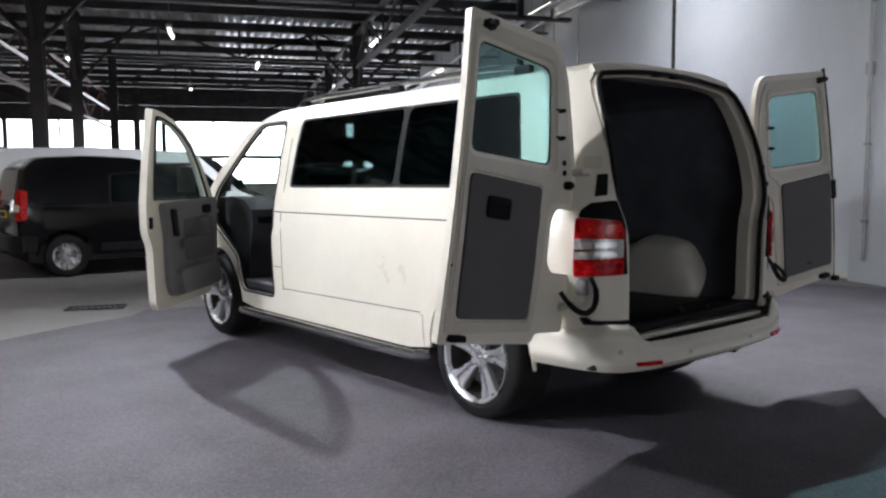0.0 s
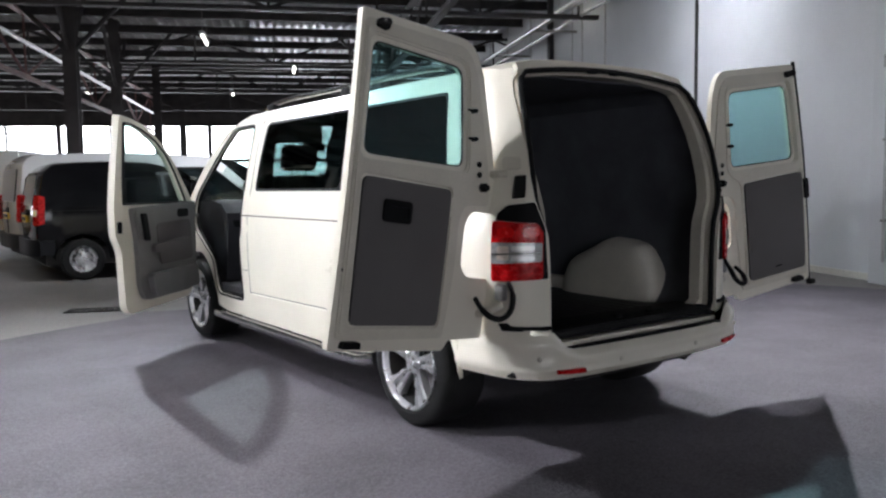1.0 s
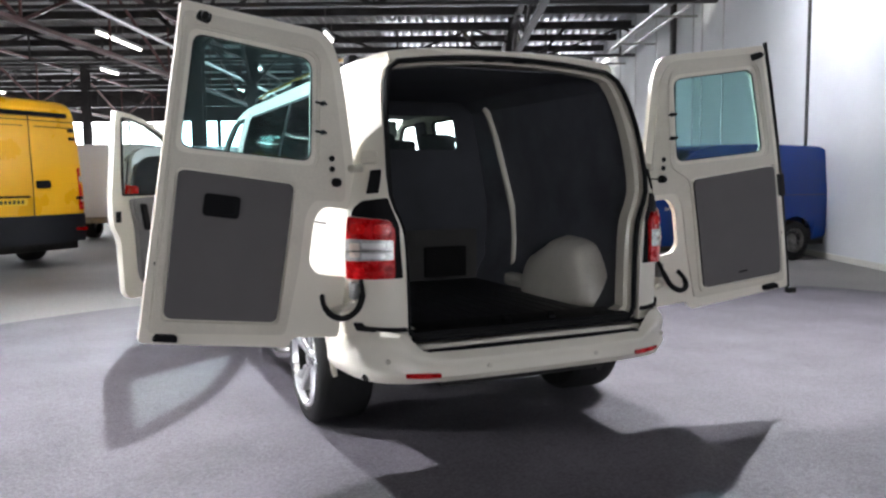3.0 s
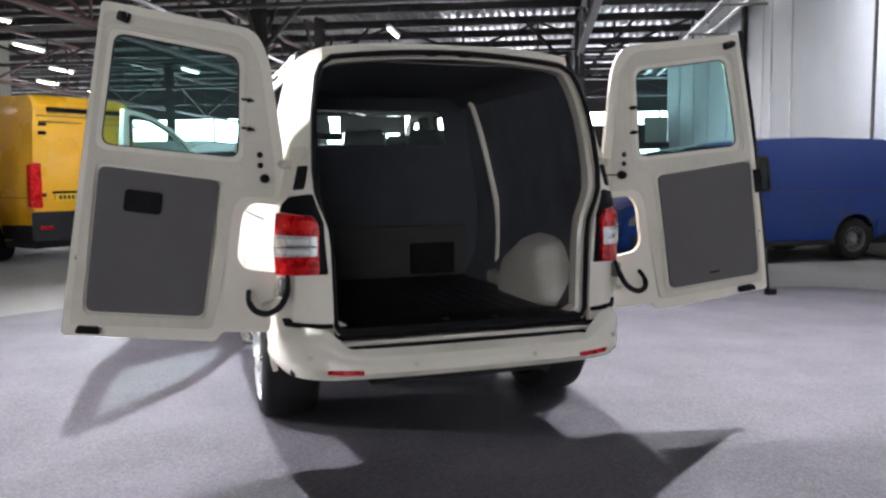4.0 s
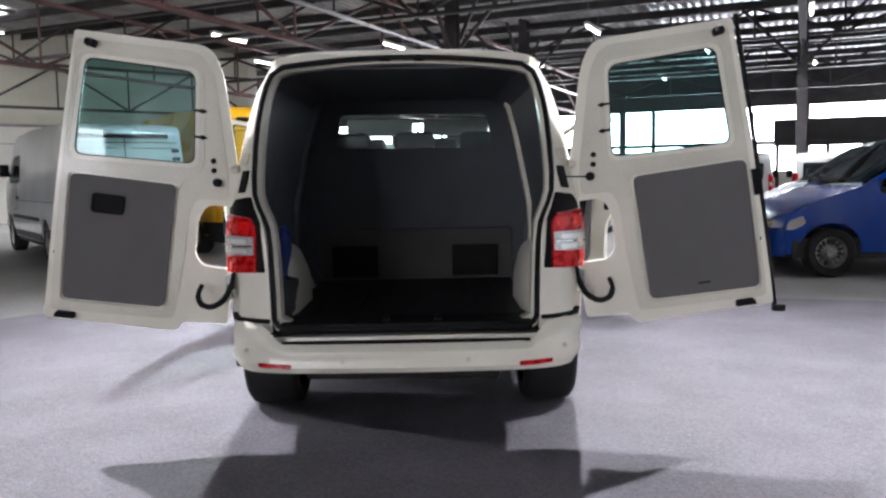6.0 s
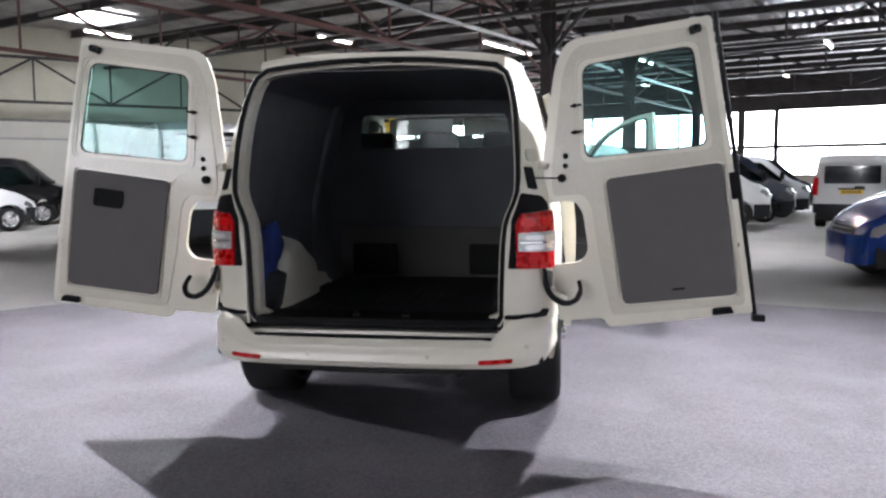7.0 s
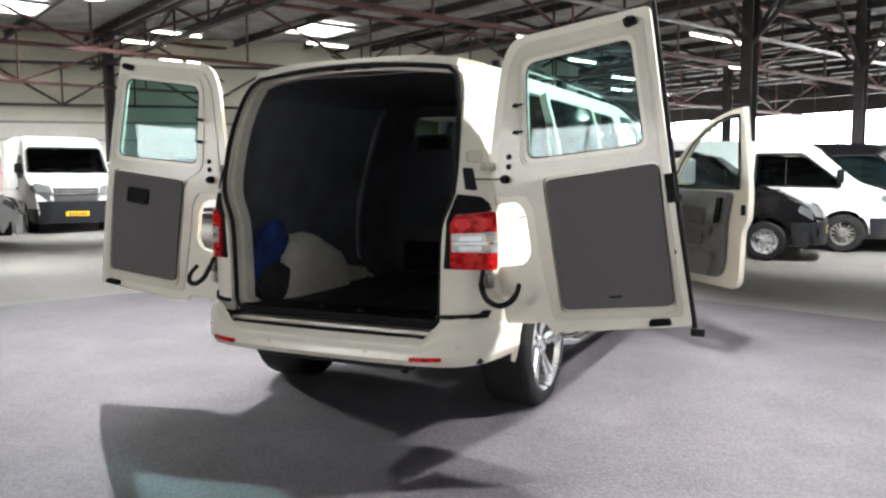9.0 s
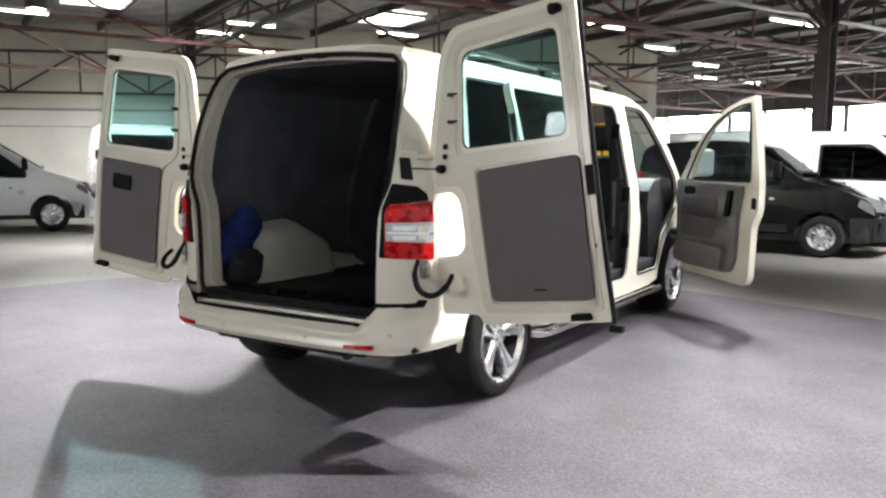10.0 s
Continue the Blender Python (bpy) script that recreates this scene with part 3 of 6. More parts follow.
def flood():
    t = thing("floodlight", "lit square high bay lamp hung from a purlin, some added as fill", "ceiling light", None, "floodlights")
    bm = B()
    box(bm, -0.2, 0.2, -0.2, 0.2, 0.0, 0.28, 0.04)
    part("housing", bm, "beam", t)
    bm = B()
    box(bm, -0.17, 0.17, -0.17, 0.17, -0.03, -0.002, 0.01)
    part("lens", bm, "tube", t)
    bm = B()
    tube(bm, [(0, 0, 0.28), (0, 0, 1.6)], 0.02, 6)
    part("hanger", bm, "steel", t)
    return t


fl = flood()
fl.matrix_basis = pose(LAMPS[0][0], LAMPS[0][1], LAMPS[0][2])
# fixtures hang at the added fill lamps too
for x, y, z, *_ in LAMPS[1:]:
    if z != 5.5:                               # those at 5.5 m are the tubes above
        copy_thing(fl, pose(x, y, z))

# ---------------------------------------------------------------- the cream van on the stage
PLAN = [(-0.093, 0.60, 0.10), (0.038, 0.73, 0.112), (0.143, 0.82, 0.165), (0.254, 0.888, 0.26), (0.40, 0.925, 0.40), (0.60, 0.942, 0.60), (1.5, 0.95, 1.5), (3.4, 0.95, 3.4), (4.2, 0.935, 4.2), (4.7, 0.895, 4.7), (5.05, 0.82, 5.02)]
WIDE = [(0.2, 0.955), (0.5, 0.985), (0.8, 1.0), (1.05, 1.0), (1.2, 0.983), (1.35, 0.948), (1.6, 0.895), (1.8, 0.84), (1.88, 0.80), (1.93, 0.768), (2.0, 0.71)]
GAPE = [(0.55, 0.662), (0.88, 0.668), (1.08, 0.68), (1.15, 0.702), (1.25, 0.74), (1.45, 0.738), (1.65, 0.724), (1.80, 0.698), (1.87, 0.668), (1.912, 0.625)]


def lean(z):
    return 0.24 * max(0.0, (z - 1.15) / 0.808) ** 2


def side(u, z, out=0.0):
    x, y = lerp(PLAN, u)
    k = min(1, max(0, (0.9 - u) / 0.7))
    a, b = lerp(PLAN, u + 0.01), lerp(PLAN, u - 0.01)
    t = Vector((a[0] - b[0], a[1] - b[1])).normalized()
    w = lerp(WIDE, z)[0]
    return (x * w + t.y * out, y + k * lean(z) - t.x * out, z)


def side_u(x, z):
    """Where on the side's sheet a half width x lies at the height z, at the rear corner."""
    lo, hi = -0.093, 0.6
    for _ in range(30):
        mid = (lo + hi) / 2
        if lerp(PLAN, mid)[0] * lerp(WIDE, z)[0] < x:
            lo = mid
        else:
            hi = mid
    return lo


def arch(cy, cz, r, z0, n=14):
    a0 = math.asin((z0 - cz) / r)
    return [(cy + r * math.cos(a0 + (math.pi - 2 * a0) * i / n), cz + r * math.sin(a0 + (math.pi - 2 * a0) * i / n)) for i in range(n + 1)]


van = thing("cargo_van", "cream white double cab cargo van with all doors open", "van")
AX_R, AX_F, WZ = 0.955, 4.36, 0.352


def side_outline():
    o = [(side_u(lerp(GAPE, z)[0], z), z) for z in (0.58, 0.75, 0.9, 1.0, 1.08, 1.12, 1.16, 1.2, 1.26, 1.35, 1.5, 1.62, 1.72, 1.8, 1.86, 1.9)]
    o += [(0.16, 1.925), (0.6, 1.93), (2.0, 1.93), (3.5, 1.93), (3.66, 1.90), (3.95, 1.80), (4.4, 1.50), (4.72, 1.24), (5.0, 1.05), (5.04, 0.6), (5.0, 0.36)]
    o += arch(AX_F, WZ, 0.425, 0.34)
    o += [(3.7, 0.31), (1.6, 0.31)]
    o += arch(AX_R, WZ, 0.425, 0.34)
    return o + [(0.52, 0.6), (0.3, 0.6), (0.1, 0.59)]


CAB = rounded([(3.33, 0.45), (3.34, 0.94, 0.06), (3.30, 1.0, 0.06), (3.32, 1.82), (3.75, 1.82), (4.44, 1.28), (4.46, 1.0), (4.2, 0.86), (3.97, 0.74), (3.9, 0.45)], 0.07)
SLIDE = rounded([(2.18, 0.45), (2.18, 1.82), (3.08, 1.82), (3.08, 0.45)], 0.08)
PANE_A = rounded([(1.745, 1.31), (1.745, 1.835), (3.07, 1.835), (3.10, 1.31)], 0.05)
PANE_B = rounded([(0.62, 1.31), (0.70, 1.835), (1.735, 1.835), (1.735, 1.31)], 0.06)
PANES = rounded([(0.62, 1.31), (0.70, 1.835), (3.07, 1.835), (3.10, 1.31)], 0.05)

bm = panel(B(), side_outline(), [CAB, SLIDE, PANE_B], side, 0.03, 0.11)
part("side_panel", bm, "paint", van, "cream side with an open sliding door bay")
bm = flip(panel(B(), side_outline(), [CAB, PANES], side, 0.03, 0.11))
part("side_panel", bm, "paint", van, "closed cream side with dark windows")


def roof_z(x):
    return 1.93 + 0.055 * (1 - min(1, abs(x) / 0.745) ** 4)


bm = panel(B(), [(-0.63, 0.385), (-0.3, 0.362), (0.3, 0.362), (0.63, 0.385), (0.69, 0.45), (0.724, 0.62), (0.73, 1.5), (0.73, 3.4), (0.72, 3.65), (0.6, 3.78), (-0.6, 3.78), (-0.72, 3.65), (-0.73, 3.4), (-0.73, 1.5), (-0.724, 0.62), (-0.69, 0.45)], [], lambda u, v: (u, v, roof_z(u) - max(0, v - 3.2) ** 2 * 0.12), 0.03, 0.14)
part("roof", bm, "paint", van)
# rear header over the opening
low = [(x / 20, 1.956 - 0.042 * (x / 12.5) ** 2) for x in range(-13, 14)]
top = [(x / 20, roof_z(x / 20) - 0.004) for x in range(13, -14, -1)]
bm = panel(B(), low + top, [], lambda u, v: (u, 0.115 + lean(v) + 0.02 * (u / 0.65) ** 2, v), 0.03, 0.06)
part("rear_header", bm, "paint", van)
for x in (-0.09, 0.085):
    bm = B()
    box(bm, x - 0.028, x + 0.028, 0.345, 0.39, 1.930, 1.948, 0.004)
    part("striker_slot", bm, "rubber", van)


def gape_loop(inset=0.0, dy=0.0):
    pts = []
    for i in range(25):
        x = -0.62 + 1.24 * i / 24
        pts.append((x * (1 - inset / 0.62), 1.956 - 0.042 * (x / 0.625) ** 2 - inset))
    for z in (1.86, 1.80, 1.72, 1.62, 1.5, 1.35, 1.26, 1.2, 1.15, 1.1, 1.0, 0.88, 0.75, 0.64):
        pts.append((lerp(GAPE, z)[0] - inset, z))
    pts += [(0.645 - inset, 0.595 + inset), (0.60 - inset, 0.575 + inset)]
    pts += [(-x, z) for x, z in ((0.60 - inset, 0.575 + inset), (0.645 - inset, 0.595 + inset))]
    for z in (0.64, 0.75, 0.88, 1.0, 1.1, 1.15, 1.2, 1.26, 1.35, 1.5, 1.62, 1.72, 1.80, 1.86):
        pts.append((-lerp(GAPE, z)[0] + inset, z))
    return [(x, 0.115 + lean(z) + dy + 0.02 * (x / 0.65) ** 2, z) for x, z in pts]


bm = B()
rings = [[bm.verts.new(p) for p in gape_loop(i, d)] for i, d in ((-0.005, 0.0), (0.012, 0.004), (0.016, 0.05), (0.034, 0.06), (0.036, 0.13), (0.02, 0.13))]
for a, b in zip(rings, rings[1:]):
    for j in range(len(a)):
        q = (j + 1) % len(a)
        bm.faces.new((a[j], a[q], b[q], b[j]))
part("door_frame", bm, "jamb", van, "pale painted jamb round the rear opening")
part("door_seal", tube(B(), gape_loop(0.012, -0.004), 0.0135, 8, True), "rubber", van, "black rubber door seal")

bm = B()
box(bm, -0.68, 0.68, 0.112, 0.2, 0.45, 0.552, 0.008)
part("rear_sill", bm, "paint", van)

# load bay
SEC = [(-0.70, 0.57), (-0.80, 0.75), (-0.82, 1.15), (-0.74, 1.6), (-0.69, 1.82), (-0.60, 1.9), (0.60, 1.9), (0.69, 1.82), (0.74, 1.6), (0.82, 1.15), (0.80, 0.75), (0.70, 0.57)]
bm = B()
r0 = [bm.verts.new((x, 0.235 + lean(z), z)) for x, z in SEC]
r1 = [bm.verts.new((x, 2.15, z)) for x, z in SEC]
o0 = [bm.verts.new((x * 1.012, 0.235 + lean(z), z + 0.006)) for x, z in SEC]
o1 = [bm.verts.new((x * 1.012, 2.15, z + 0.006)) for x, z in SEC]
for j in range(len(SEC) - 1):
    bm.faces.new((r0[j], r0[j + 1], r1[j + 1], r1[j]))
    bm.faces.new((o0[j], o0[j + 1], o1[j + 1], o1[j]))
    bm.faces.new((r0[j], r0[j + 1], o0[j + 1], o0[j]))
part("load_bay_lining", bm, "lining", van, "black wall and roof lining boards")
bm = B()
box(bm, -0.80, 0.80, 0.2, 2.15, 0.54, 0.575, 0.004)
lf = part("load_floor", bm, "floor_mat", van, "black ribbed rubber load floor")
rib = mesh_of("rib", box(B(), -0.008, 0.008, 0.38, 2.05, 0.573, 0.579, 0.002), "floor_mat")
for i in range(14):
    part("rib", rib, None, lf, "", pose(-0.553 + i * 0.085, 0, 0))
bm = B()
box(bm, -0.632, 0.632, 0.122, 0.36, 0.565, 0.617, 0.012)
for i in range(6):
    box(bm, -0.5 + i * 0.19, -0.47 + i * 0.19, 0.19, 0.22, 0.616, 0.620, 0.002)
part("load_sill", bm, "plastic", van, "black plastic sill plate")
for s in (1, -1):
    path = bend([(s * 0.80, 1.70, 0.66), (s * 0.815, 1.70, 0.90), (s * 0.81, 1.74, 1.15), (s * 0.735, 1.82, 1.6), (s * 0.69, 1.87, 1.80), (s * 0.665, 1.885, 1.845)])
    bm = tube(B(), path, 0.027, 8, False, 1.0)
    part("bay_pillar", bm, "jamb" if s > 0 else "lining", van)
    # wheel box: a ribbed half drum
    bm = B()
    n = 48
    rings = []
    for k, x in enumerate((0.635, 0.64, 0.65, 0.668, 0.695, 0.735, 0.78, 0.83)):
        row = []
        for i in range(n + 1):
            a = math.pi * i / n
            r = (0.18, 0.24, 0.29, 0.33, 0.355, 0.37, 0.38, 0.385)[k] + (0.02 * max(0, math.sin(i * 0.52 + 0.15 * k)) ** 0.5 * math.sin(a) if 0 < k < 7 else 0)
            flat = min(1.0, abs(math.cos(a)) * 1.1 + 0.15)
            row.append(bm.verts.new((s * x, 0.93 - r * math.cos(a) * (1.0 if a < 1.57 else 1.32), 0.575 + r * math.sin(a) ** 0.85 * (1 + 0.14 * math.cos(a)))))
        rings.append(row)
    for a, b in zip(rings, rings[1:]):
        for i in range(n):
            bm.faces.new((a[i], a[i + 1], b[i + 1], b[i]))
    bm.faces.new(rings[0])
    part("wheel_box", bm, "arch", van, "pale dusty inner wheel housing")
    bm = B()
    box(bm, min(s * 0.69, s * 0.80), max(s * 0.69, s * 0.80), 1.34, 1.66, 0.576, 0.67, 0.03)
    part("floor_step", bm, "arch", van)

# two latch catches on the sill
for x in (-0.10, 0.16):
    bm = B()
    box(bm, x - 0.022, x + 0.022, 0.16, 0.20, 0.616, 0.634, 0.006)
    tube(bm, [(x - 0.012, 0.18, 0.632), (x - 0.012, 0.18, 0.646), (x + 0.012, 0.18, 0.646), (x + 0.012, 0.18, 0.632)], 0.004, 6)
    part("sill_catch", bm, "plastic", van)

# bulkhead behind the second seat row
bm = panel(B(), [(x * 1.011, z + (0.005 if z > 1.7 else 0)) for x, z in SEC], [rounded([(-0.58, 1.55), (0.58, 1.55), (0.54, 1.80), (-0.54, 1.80)], 0.05)], lambda u, v: (u, 2.15, v), 0.03, 0.3)
part("bulkhead", bm, "bulkhead", van, "dark grey bulkhead with a long window")
bm = panel(B(), rounded([(-0.585, 1.545), (0.585, 1.545), (0.545, 1.805), (-0.545, 1.805)], 0.05), [], lambda u, v: (u, 2.168, v), 0.004, 0.3)
part("bulkhead_window", bm, "clear_glass", van)
bm = B()
box(bm, -0.72, 0.72, 2.12, 2.15, 0.576, 0.955, 0.012)
part("bulkhead_base", bm, "kick", van, "lower grey step of the bulkhead")
for x0, x1 in ((-0.62, -0.28), (0.27, 0.61)):
    bm = B()
    box(bm, x0, x1, 2.08, 2.125, 0.60, 0.83, 0.012)
    part("vent_box", bm, "rubber", van, "black vent box")

# a folded blue blanket and a slumped dark bag beside the wheel housing
def slumped(at, size, folds, seed):
    """A soft cushion-like lump: a rounded block, dented and creased, flat where it rests."""
    bm = B()
    bmesh.ops.create_icosphere(bm, subdivisions=4, radius=1)
    shift = Vector((seed, seed * 0.7, 0))
    for v in bm.verts:
        c = v.co.copy()
        k = max(abs(c.x), abs(c.y), abs(c.z))
        c = c.lerp(c / k, 0.45) * (1 + 0.13 * noise.noise(c * 1.7 + shift) + folds * abs(noise.noise(Vector((c.x * 2.2, c.y * 1.2, c.z * 3.5)) + shift)) + folds * 0.35 * abs(noise.noise(Vector((c.x * 6, c.y * 4, c.z * 5)) + shift)))
        v.co = Vector((c.x * size[0], c.y * size[1], c.z * size[2]))
    bmesh.ops.transform(bm, matrix=at, verts=bm.verts)
    for v in bm.verts:
        v.co.z = max(v.co.z, 0.581)
        v.co.x = max(v.co.x, -0.795 + 0.1 * max(0, v.co.z - 1.0))
    return bm


bm = tube(B(), bend([(-0.79, 1.72, 0.60), (-0.80, 1.69, 0.72), (-0.805, 1.70, 0.95), (-0.80, 1.74, 1.22), (-0.76, 1.78, 1.42)]), 0.008, 6)
part("trim_edge", bm, "jamb", van, "pale metal edge of the pillar lining")
bm = tube(B(), [(-0.72, 1.36, 0.665), (-0.74, 1.60, 0.64), (-0.70, 1.74, 0.585)], [0.05, 0.035, 0.012], 8)
part("floor_bracket", bm, "arch", van)
bag = thing("blue_blanket", "folded dark blue moving blanket leaning in the load bay", "blanket")
part("cloth", slumped(pose(-0.70, 0.47, 0.87, -32, 8, 0), (0.05, 0.11, 0.21), 0.16, 3.0), "blue_cloth", bag)
bag2 = thing("tool_bag", "slumped black cloth bag on the load floor", "bag")
part("cloth", slumped(pose(-0.69, 0.50, 0.69, -8, 12, 10), (0.075, 0.13, 0.12), 0.2, 7.0), "seat", bag2)

# cab and second row
bm = B()
box(bm, -0.88, 0.88, 2.18, 4.6, 0.46, 0.52, 0.01)
part("cab_floor", bm, "dash", van)
bm = panel(B(), [(-0.68, 2.18), (0.68, 2.18), (0.7, 3.5), (0.55, 3.74), (-0.55, 3.74), (-0.7, 3.5)], [], lambda u, v: (u, v, roof_z(u) - 0.06), 0.012, 0.4)
part("headliner", bm, "headliner", van)
bm = B()
prof = [(3.98, 0.52), (3.95, 0.75), (3.90, 1.0), (3.93, 1.12), (4.05, 1.2), (4.3, 1.23), (4.72, 1.21), (4.78, 1.1), (4.75, 0.52)]
a = [bm.verts.new((-0.82, y, z)) for y, z in prof]
b = [bm.verts.new((0.82, y, z)) for y, z in prof]
for j in range(len(prof)):
    q = (j + 1) % len(prof)
    bm.faces.new((a[j], a[q], b[q], b[j]))
bm.faces.new(a)
bm.faces.new(b)
dash = part("dashboard", bm, "dash", van)
for x in (-0.7, -0.1, 0.1, 0.7):
    bm = B()
    box(bm, x - 0.07, x + 0.07, 3.90, 3.95, 0.99, 1.06, 0.01)
    part("air_vent", bm, "plastic", dash)
wheel_m = Matrix.Translation((-0.42, 3.78, 1.07)) @ Euler((radians(-38), 0, 0)).to_matrix().to_4x4()
bm = B()
tube(bm, [(0.19 * math.cos(6.2832 * i / 28), 0, 0.19 * math.sin(6.2832 * i / 28)) for i in range(28)], 0.016, 8, True)
for ang in (20, 160, 270):
    a = radians(ang)
    tube(bm, [(0.04 * math.cos(a), 0.01, 0.04 * math.sin(a)), (0.185 * math.cos(a), 0, 0.185 * math.sin(a))], 0.016, 6)
lathe(bm, [(-0.02, 0.02), (-0.02, 0.06), (0.02, 0.065), (0.03, 0.03)], 16, pose(0, 0, 0, 0, 0, -90), True)
tube(bm, [(0, 0.02, 0), (0, 0.25, 0)], 0.025, 8)
bmesh.ops.transform(bm, matrix=wheel_m, verts=bm.verts)
part("steering_wheel", bm, "plastic", van)


def seat(x, y, w=0.48):
    bm = B()
    box(bm, x - w / 2, x + w / 2, y, y + 0.5, 0.72, 0.88, 0.05)
    box(bm, x - w / 2 + 0.03, x + w / 2 - 0.03, y + 0.05, y + 0.45, 0.52, 0.74, 0.02)
    box(bm, x - w / 2, x + w / 2, -0.07, 0.07, 0, 0.62, 0.06, pose(0, y + 0.02, 0.82, 9, 0, 0))
    s = part("seat", bm, "seat", van)
    bm = B()
    box(bm, x - 0.155, x + 0.155, -0.05, 0.05, 0.66, 0.87, 0.045, pose(0, y + 0.02, 0.82, 9, 0, 0))
    for d in (-0.06, 0.06):
        tube(bm, [(x + d, y - 0.08, 1.40), (x + d, y - 0.1, 1.50)], 0.007, 6)
    part("headrest", bm, "seat", s)


for x in (-0.5, 0.0, 0.5):
    seat(x, 2.48, 0.47)
for x in (-0.43, 0.2, 0.55):
    seat(x, 3.4, 0.46 if x < 0 else 0.34)
bm = B()
box(bm, -0.11, 0.11, 3.85, 3.88, 1.66, 1.73, 0.012)
tube(bm, [(0, 3.88, 1.73), (0, 3.86, 1.83)], 0.01, 6)
part("interior_mirror", bm, "plastic", van)
for s in (1, -1):
    bm = B()
    box(bm, s * 0.35 - 0.30, s * 0.35 + 0.30, 3.6, 3.63, 1.715, 1.87, 0.012)
    part("sun_visor", bm, "headliner", van)

# front end
bm = panel(B(), [(-0.72, 0), (0.72, 0), (0.60, 1), (-0.60, 1)], [], lambda u, v: (u, 4.74 - 0.98 * v + 0.10 * (1 - (u / 0.75) ** 2), 1.22 + 0.64 * v), 0.006, 0.25)
part("windscreen", bm, "clear_glass", van)
bm = panel(B(), [(-0.80, 0), (0.80, 0), (0.72, 1), (-0.72, 1)], [], lambda u, v: (u, 5.14 - 0.4 * v - 0.12 * (u / 0.8) ** 2, 1.0 + 0.16 * v + 0.03 * (1 - (u / 0.8) ** 2)), 0.02, 0.25)
part("bonnet", bm, "paint", van)
bm = panel(B(), rounded([(-0.84, 0.22), (0.84, 0.22), (0.82, 1.03), (-0.82, 1.03)], 0.06), [], lambda u, v: (-u, 5.2 - 0.2 * (abs(u) / 0.84) ** 3 - 0.06 * (v - 0.6) ** 2, v), 0.03, 0.2)
part("front_bumper", bm, "paint", van)
bm = B()
box(bm, -0.86, 0.86, 0.16, 5.0, 0.40, 0.44, 0.01)
box(bm, -0.3, 0.3, 1.2, 4.4, 0.26, 0.42, 0.04)
tube(bm, [(-0.7, AX_R, 0.33), (0.7, AX_R, 0.33)], 0.05, 8)
tube(bm, [(0.35, 0.5, 0.34), (0.35, 3.2, 0.32)], 0.035, 8)
lathe(bm, [(-0.35, 0.02), (-0.34, 0.1), (0.34, 0.1), (0.35, 0.02)], 16, pose(0.0, 0.42, 0.36), True)
tube(bm, [(0.30, 0.35, 0.34), (0.42, 0.22, 0.345), (0.44, 0.14, 0.34)], 0.026, 8)
box(bm, -0.5, 0.45, 0.1, 0.3, 0.34, 0.42, 0.02)
part("underbody", bm, "under", van)
for s in (1, -1):
    for cy in (AX_R, AX_F):
        bm = B()
        rows = [[bm.verts.new((s * x, cy + r * math.cos(math.pi * i / 16), 0.34 + r * math.sin(math.pi * i / 16))) for i in range(17)] for x, r in ((0.915, 0.43), (0.648, 0.30))]
        for i in range(16):
            bm.faces.new((rows[0][i], rows[0][i + 1], rows[1][i + 1], rows[1][i]))
        bm.faces.new(rows[1])
        part("wheel_arch_liner", bm, "under", van)

# windows of the sides
for s in (1, -1):
    for pane in ((PANE_B,) if s > 0 else (PANE_A, PANE_B)):
        bm = panel(B(), pane, [], lambda u, v: side(u, v, -0.006), 0.005, 0.2)
        part("side_window", bm if s > 0 else flip(bm), "dark_glass", van, "dark tinted side window")
        mid = [(sum(p[0] for p in pane) / len(pane), sum(p[1] for p in pane) / len(pane))] * len(pane)
        ring = [((p[0] - m[0]) * 0.965 + m[0], (p[1] - m[1]) * 0.93 + m[1]) for p, m in zip(pane, mid)]
        bm = panel(B(), pane, [ring], lambda u, v: side(u, v, -0.002), 0.003, 0.2)
        part("window_seal", bm if s > 0 else flip(bm), "rubber", van)

bm = flip(panel(B(), [(1.725, 1.32), (1.755, 1.32), (1.755, 1.825), (1.725, 1.825)], [], lambda u, v: side(u, v, -0.003), 0.008, 0.2))
part("window_divider", bm, "rubber", van)

# body lines: a recessed rail at the belt, door gaps, the lower crease's shade
GAP_SHADE_LINES = [[(0.5, 1.118), (3.3, 1.118), (3.3, 1.126), (0.5, 1.126)], [(3.165, 0.36), (3.172, 0.36), (3.172, 1.86), (3.165, 1.86)],
        [(3.19, 0.69), (3.32, 0.69), (3.32, 0.694), (3.19, 0.694)],
        # dark strip that stands in for the shade along the lower crease
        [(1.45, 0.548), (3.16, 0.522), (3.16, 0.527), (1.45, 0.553)]]
